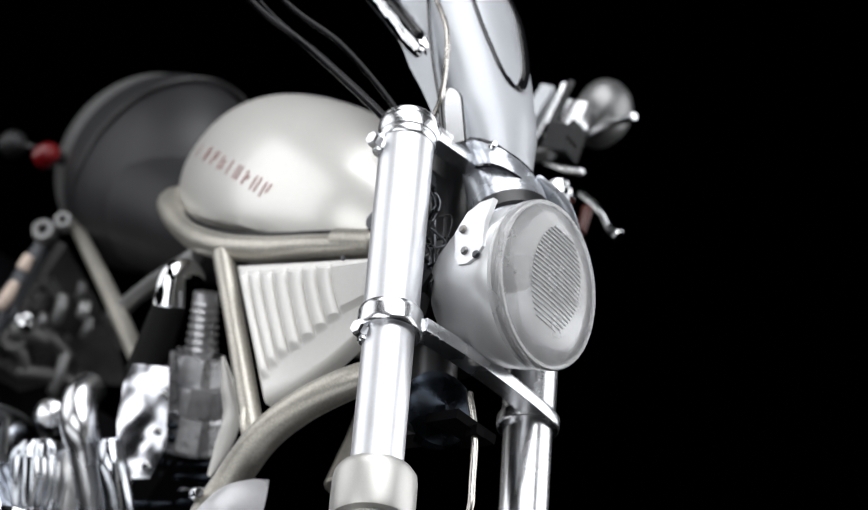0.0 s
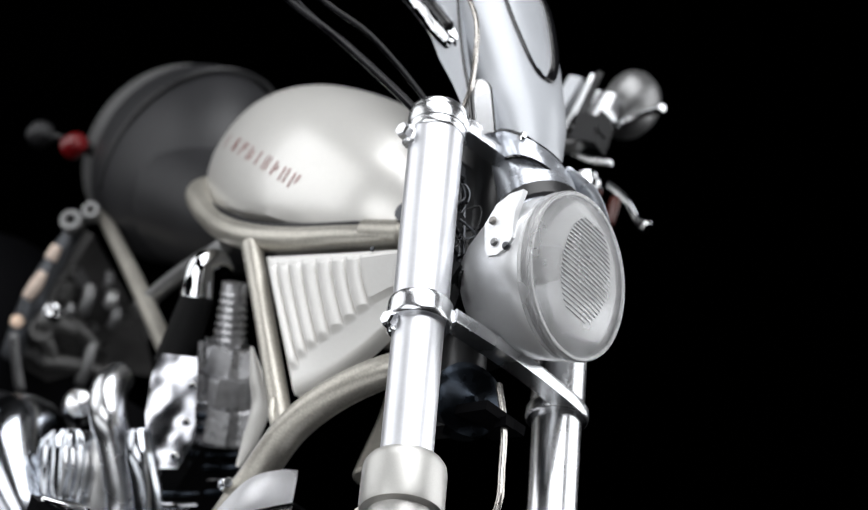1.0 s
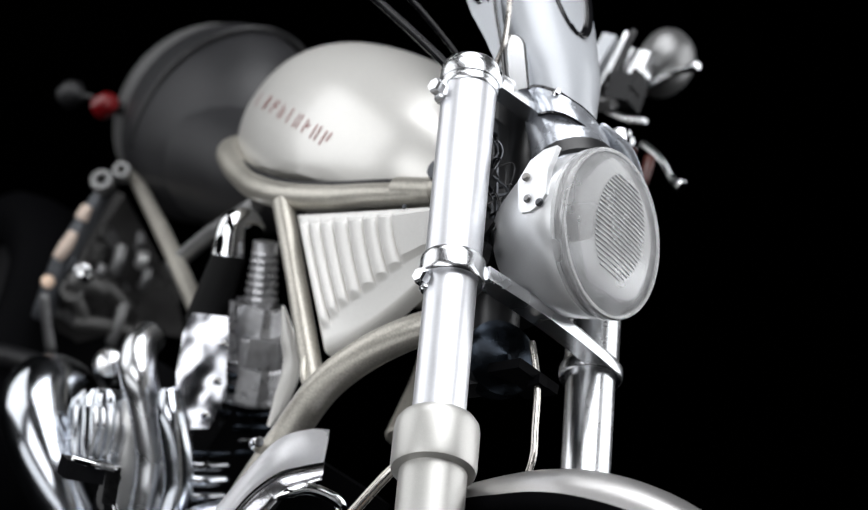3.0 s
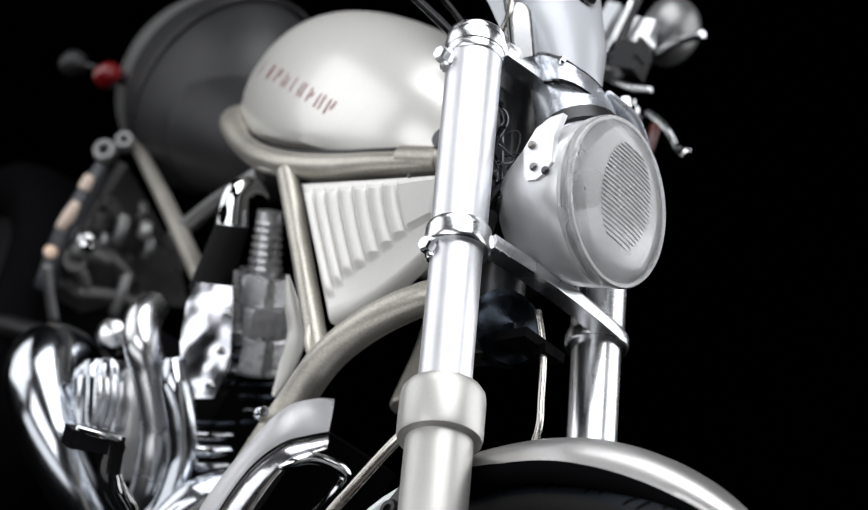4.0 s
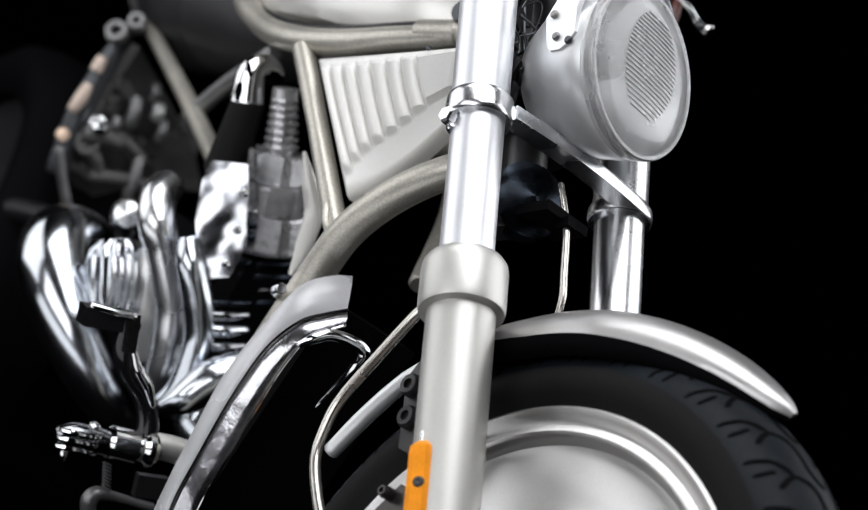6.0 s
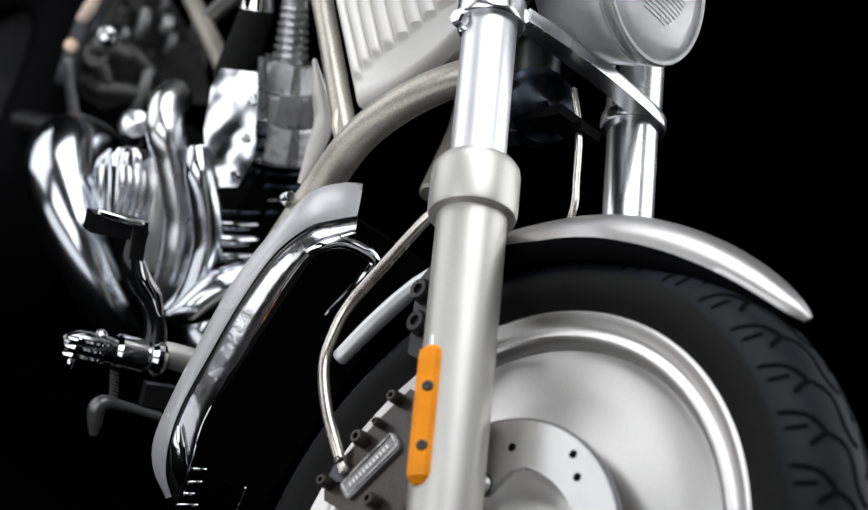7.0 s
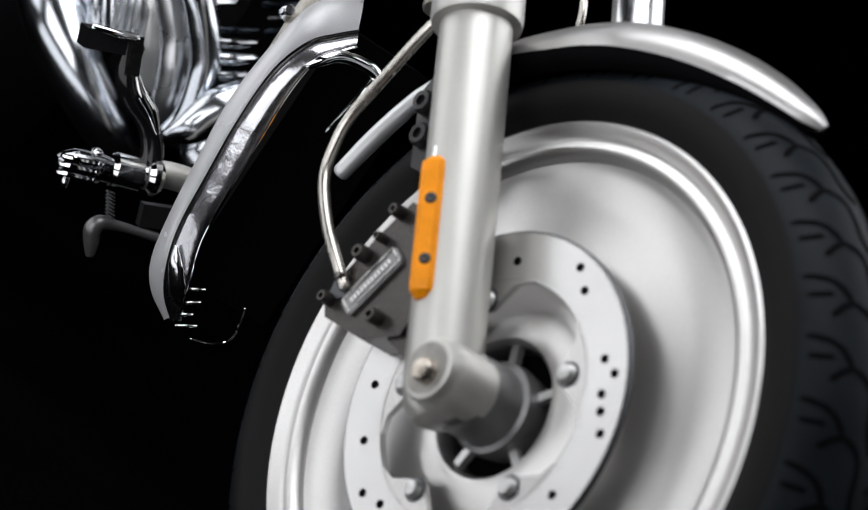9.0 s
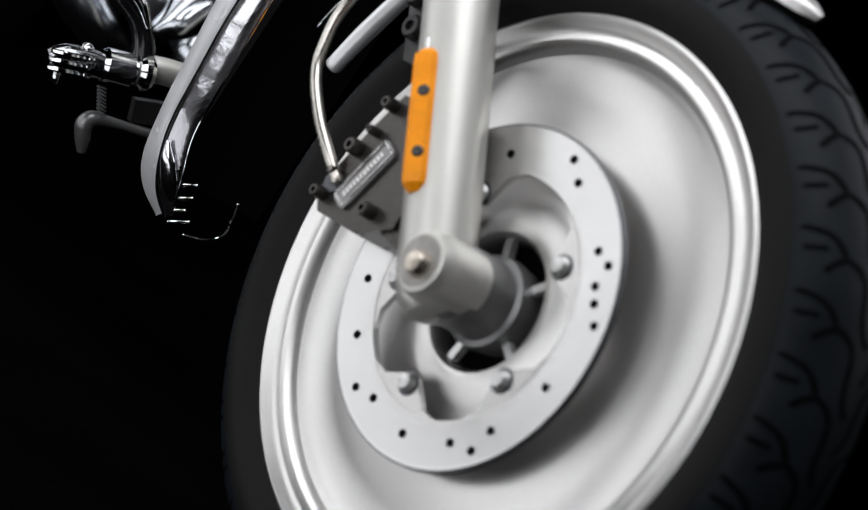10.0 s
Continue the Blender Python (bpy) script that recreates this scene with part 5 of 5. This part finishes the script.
# ---- seat, rear fender, rear fittings ----
def ellipsoid(centre, radii, nu=48, nv=26, e=1.0):
    bm = bmesh.new()
    rings = []
    for j in range(1, nv):
        ph = math.pi * j / nv - math.pi / 2
        ring = []
        for i in range(nu):
            th = 2 * math.pi * i / nu
            c, q = math.cos(th), math.sin(th)
            ring.append(bm.verts.new((centre[0] + radii[0] * math.copysign(abs(c) ** e, c) * math.cos(ph), centre[1] + radii[1] * math.copysign(abs(q) ** e, q) * math.cos(ph), centre[2] + radii[2] * math.sin(ph))))
        rings.append(ring)
    bridge_rings(bm, rings)
    return bm


def seat():
    s = part("seat", ellipsoid((-1.0, 0.0, 0.836), (0.20, 0.112, 0.147)), LEATHER, bike, "dark grey leather seat behind the tank", place=BODY)
    part("seat_nose", tube([(-0.60, 0, 0.80), (-0.72, 0, 0.79), (-0.88, 0, 0.79)], [0.05, 0.07, 0.09], 24), LEATHER, s, place=BODY)
    loop = [(-0.97 + 0.10 * math.sin(a) * 0.4, -0.112 * math.cos(a) * 1.005, 0.836 + 0.146 * math.sin(a)) for a in [radians(-40 + 14 * k) for k in range(13)]]
    part("seat_piping", tube(loop, 0.004, 8), BLACK, s, place=BODY)
    return s


seat()


def rear_end():
    hub = Vector((-1.30, 0.0, 0.315))
    m = BODY @ Matrix.Translation(hub) @ pose(0, 0, 0, 90, 0, 0)
    part("rear_fender", ellipsoid((-1.10, 0.012, 0.842), (0.215, 0.104, 0.140)), FENDER_DIM, bike, "satin silver rear fender behind the seat", place=BODY)
    # wheel and tyre colours blackened to paint the shadow on them
    wheel = part("rear_wheel", lathe([(0.0, 0.05), (0.10, 0.055), (0.16, 0.04), (0.215, 0.05), (0.23, 0.06), (0.23, -0.06), (0.215, -0.05), (0.10, -0.055), (0.0, -0.05)], 64, caps=False), BLACK, bike, "rear disc wheel painted black for the shadow on it", place=m)
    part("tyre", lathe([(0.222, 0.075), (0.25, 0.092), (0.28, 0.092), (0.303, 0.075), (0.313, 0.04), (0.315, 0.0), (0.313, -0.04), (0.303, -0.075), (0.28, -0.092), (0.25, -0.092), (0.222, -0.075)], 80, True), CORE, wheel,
         "wide rear tyre, extra black for the shadow on it", place=m)
    tail = part("tail_lamp", lathe([(0.0, 0.017), (0.011, 0.015), (0.0165, 0.007), (0.0175, -0.014), (0.0, -0.020)], 28, caps=False), RED, bike, "round red tail lamp", place=BODY @ pose(-1.112, -0.113, 0.778, 0, 60, 0))
    part("stem", tube([(-1.122, -0.105, 0.78), (-1.145, -0.07, 0.79)], 0.010, 12), BLACK, tail, place=BODY)
    sig = part("turn_signal", lathe([(0.0, 0.017), (0.012, 0.014), (0.019, 0.003), (0.018, -0.014), (0.0, -0.024)], 24, caps=False), BLACK, bike, "small dark rear turn signal", place=BODY @ pose(-1.2, -0.137, 0.770, 0, 50, 0))
    part("stem", tube([(-1.2, -0.13, 0.772), (-1.2, -0.08, 0.79)], 0.005, 10), BLACK, sig, place=BODY)
    shock = part("shock_absorber", tube([(-1.0, -0.082, 0.690), (-1.0, -0.082, 0.640), (-1.0, -0.078, 0.565), (-1.0, -0.06, 0.48)], [0.011, 0.014, 0.017, 0.015], 18), DARKMETAL, bike, "dark rear shock with bright end caps", place=BODY)
    for y, z, r in ((-0.099, 0.679, 0.015), (-0.083, 0.705, 0.012)):
        part("end_eye", lathe([(r * 0.5, -0.010), (r, -0.010), (r * 1.1, 0.0), (r, 0.010), (r * 0.5, 0.010)], 24, True), CAST, shock, place=BODY @ pose(-0.98, y, z, 75, 20, 40))
    part("shock_cover", tube([(-0.98, -0.098, 0.640), (-0.98, -0.096, 0.622)], [0.008, 0.0095], 14, 3), WARM, shock, "pale bright sleeve", place=BODY)
    part("shock_cover", tube([(-0.98, -0.094, 0.600), (-0.98, -0.093, 0.580), (-0.98, -0.094, 0.560)], [0.007, 0.010, 0.008], 16, 3), WARM, shock, "warm tinted bright sleeve", place=BODY)
    part("reflex", lathe([(0.0, 0.004), (0.008, 0.003), (0.010, 0.0), (0.0, -0.002)], 16, caps=False), PEACH, shock, "small orange reflector", place=along(BODY @ Vector((-0.98, -0.087, 0.526)), BODY @ Vector((0.0, -0.6, 0.526))))
    part("lower_eye", lathe([(0.0, 0.012), (0.012, 0.008), (0.015, -0.004), (0.0, -0.012)], 20, caps=False), SATIN, shock, place=along(BODY @ Vector((-0.98, -0.052, 0.562)), BODY @ Vector((0.0, -0.5, 0.562))))
    part("lower_ring", lathe([(0.010, -0.005), (0.016, -0.005), (0.018, 0.0), (0.016, 0.005), (0.010, 0.005)], 20, True), LINK, shock, place=along(BODY @ Vector((-0.98, -0.052, 0.535)), BODY @ Vector((0.0, -0.5, 0.535))))
    # swingarm blackened so that it vanishes in the dark
    gear = part("swingarm", tube([(-1.28, -0.10, 0.33), (-1.05, -0.075, 0.40), (-0.8, -0.03, 0.44), (-0.62, 0.0, 0.42)], [0.016, 0.016, 0.016, 0.016], 18), BLACK, bike, "swingarm painted black to sink into the dark", place=BODY)
    # grey backing plate, outlined to fit the camera's view
    case = prism([(-0.045, 0.683), (0.099, 0.608), (0.146, 0.562), (0.066, 0.528), (-0.003, 0.460), (-0.060, 0.507), (-0.037, 0.553), (-0.045, 0.620)][::-1], 0.04, 0.008)
    part("rear_backing", case, DULLDARK, gear, "dull grey backing plate behind the shock, outlined to the view", place=BODY @ Matrix.Translation((-1.05, 0, 0)) @ Matrix(((0, 0, 1), (1, 0, 0), (0, 1, 0))).to_4x4())
    part("stay", tube([(-0.98, -0.081, 0.508), (-0.98, -0.056, 0.478), (-0.98, -0.030, 0.450)], 0.007, 10), GREY, gear, place=BODY)
    part("link_plate", tube([(-0.98, -0.062, 0.542), (-0.98, -0.038, 0.553), (-0.98, -0.012, 0.556)], [0.012, 0.015, 0.010], 12), LINK, gear, place=BODY)
    rng = random.Random(11)
    for k in range(22):                                   # random small blocks, clutter to fill the dark
        y, z = rng.uniform(-0.060, 0.060), rng.uniform(0.490, 0.630)
        w, h = rng.uniform(0.008, 0.024), rng.uniform(0.008, 0.020)
        part("rear_fitting", block(0.014, w, h, 0.003), (LINK, DULLDARK, LINK, GREY)[k % 4], gear, place=BODY @ pose(-1.005 + rng.uniform(-0.006, 0.006), y, z, rng.uniform(-30, 30), 0, 0))
    for y, z, r, h, mat in ((-0.021, 0.602, 0.0085, 0.036, CAST), (0.008, 0.620, 0.0085, 0.016, ALLOY), (0.027, 0.601, 0.007, 0.026, GREY), (-0.033, 0.576, 0.007, 0.014, GREY), (0.029, 0.528, 0.008, 0.055, CAST), (-0.010, 0.640, 0.006, 0.020, GREY)):
        part("linkage", tube([(-0.98, y + 0.15 * h, z - h / 2), (-0.975, y, z), (-0.98, y - 0.15 * h, z + h / 2)], r, 12, 4), mat, gear, "worn metal link", place=BODY)
    for y0, z0, y1, z1, r in ((-0.040, 0.560, 0.030, 0.552, 0.010), (-0.055, 0.530, -0.010, 0.505, 0.009), (-0.02, 0.50, 0.07, 0.53, 0.010), (0.03, 0.66, 0.085, 0.60, 0.007)):
        part("stay", tube([(-0.985, y0, z0), (-0.98, (y0 + y1) / 2, (z0 + z1) / 2 + 0.006), (-0.985, y1, z1)], r, 12, 4), LINK, gear, place=BODY)
    part("bolt_head", lathe([(0.0, 0.010), (0.007, 0.009), (0.012, 0.003), (0.013, -0.006), (0.0, -0.010)], 20, caps=False), CHROME, gear, "bright domed bolt head", place=along(BODY @ Vector((-0.97, -0.0521, 0.5589)), BODY @ Vector((0.0, -0.6, 0.56))))
    part("cap", lathe([(0.0, 0.02), (0.016, 0.016), (0.022, 0.0), (0.022, -0.02), (0.0, -0.03)], 24, caps=False), SATIN, gear, place=along(BODY @ Vector((-0.6, -0.090, 0.485)), BODY @ Vector((0.2, -0.5, 0.60))))


rear_end()
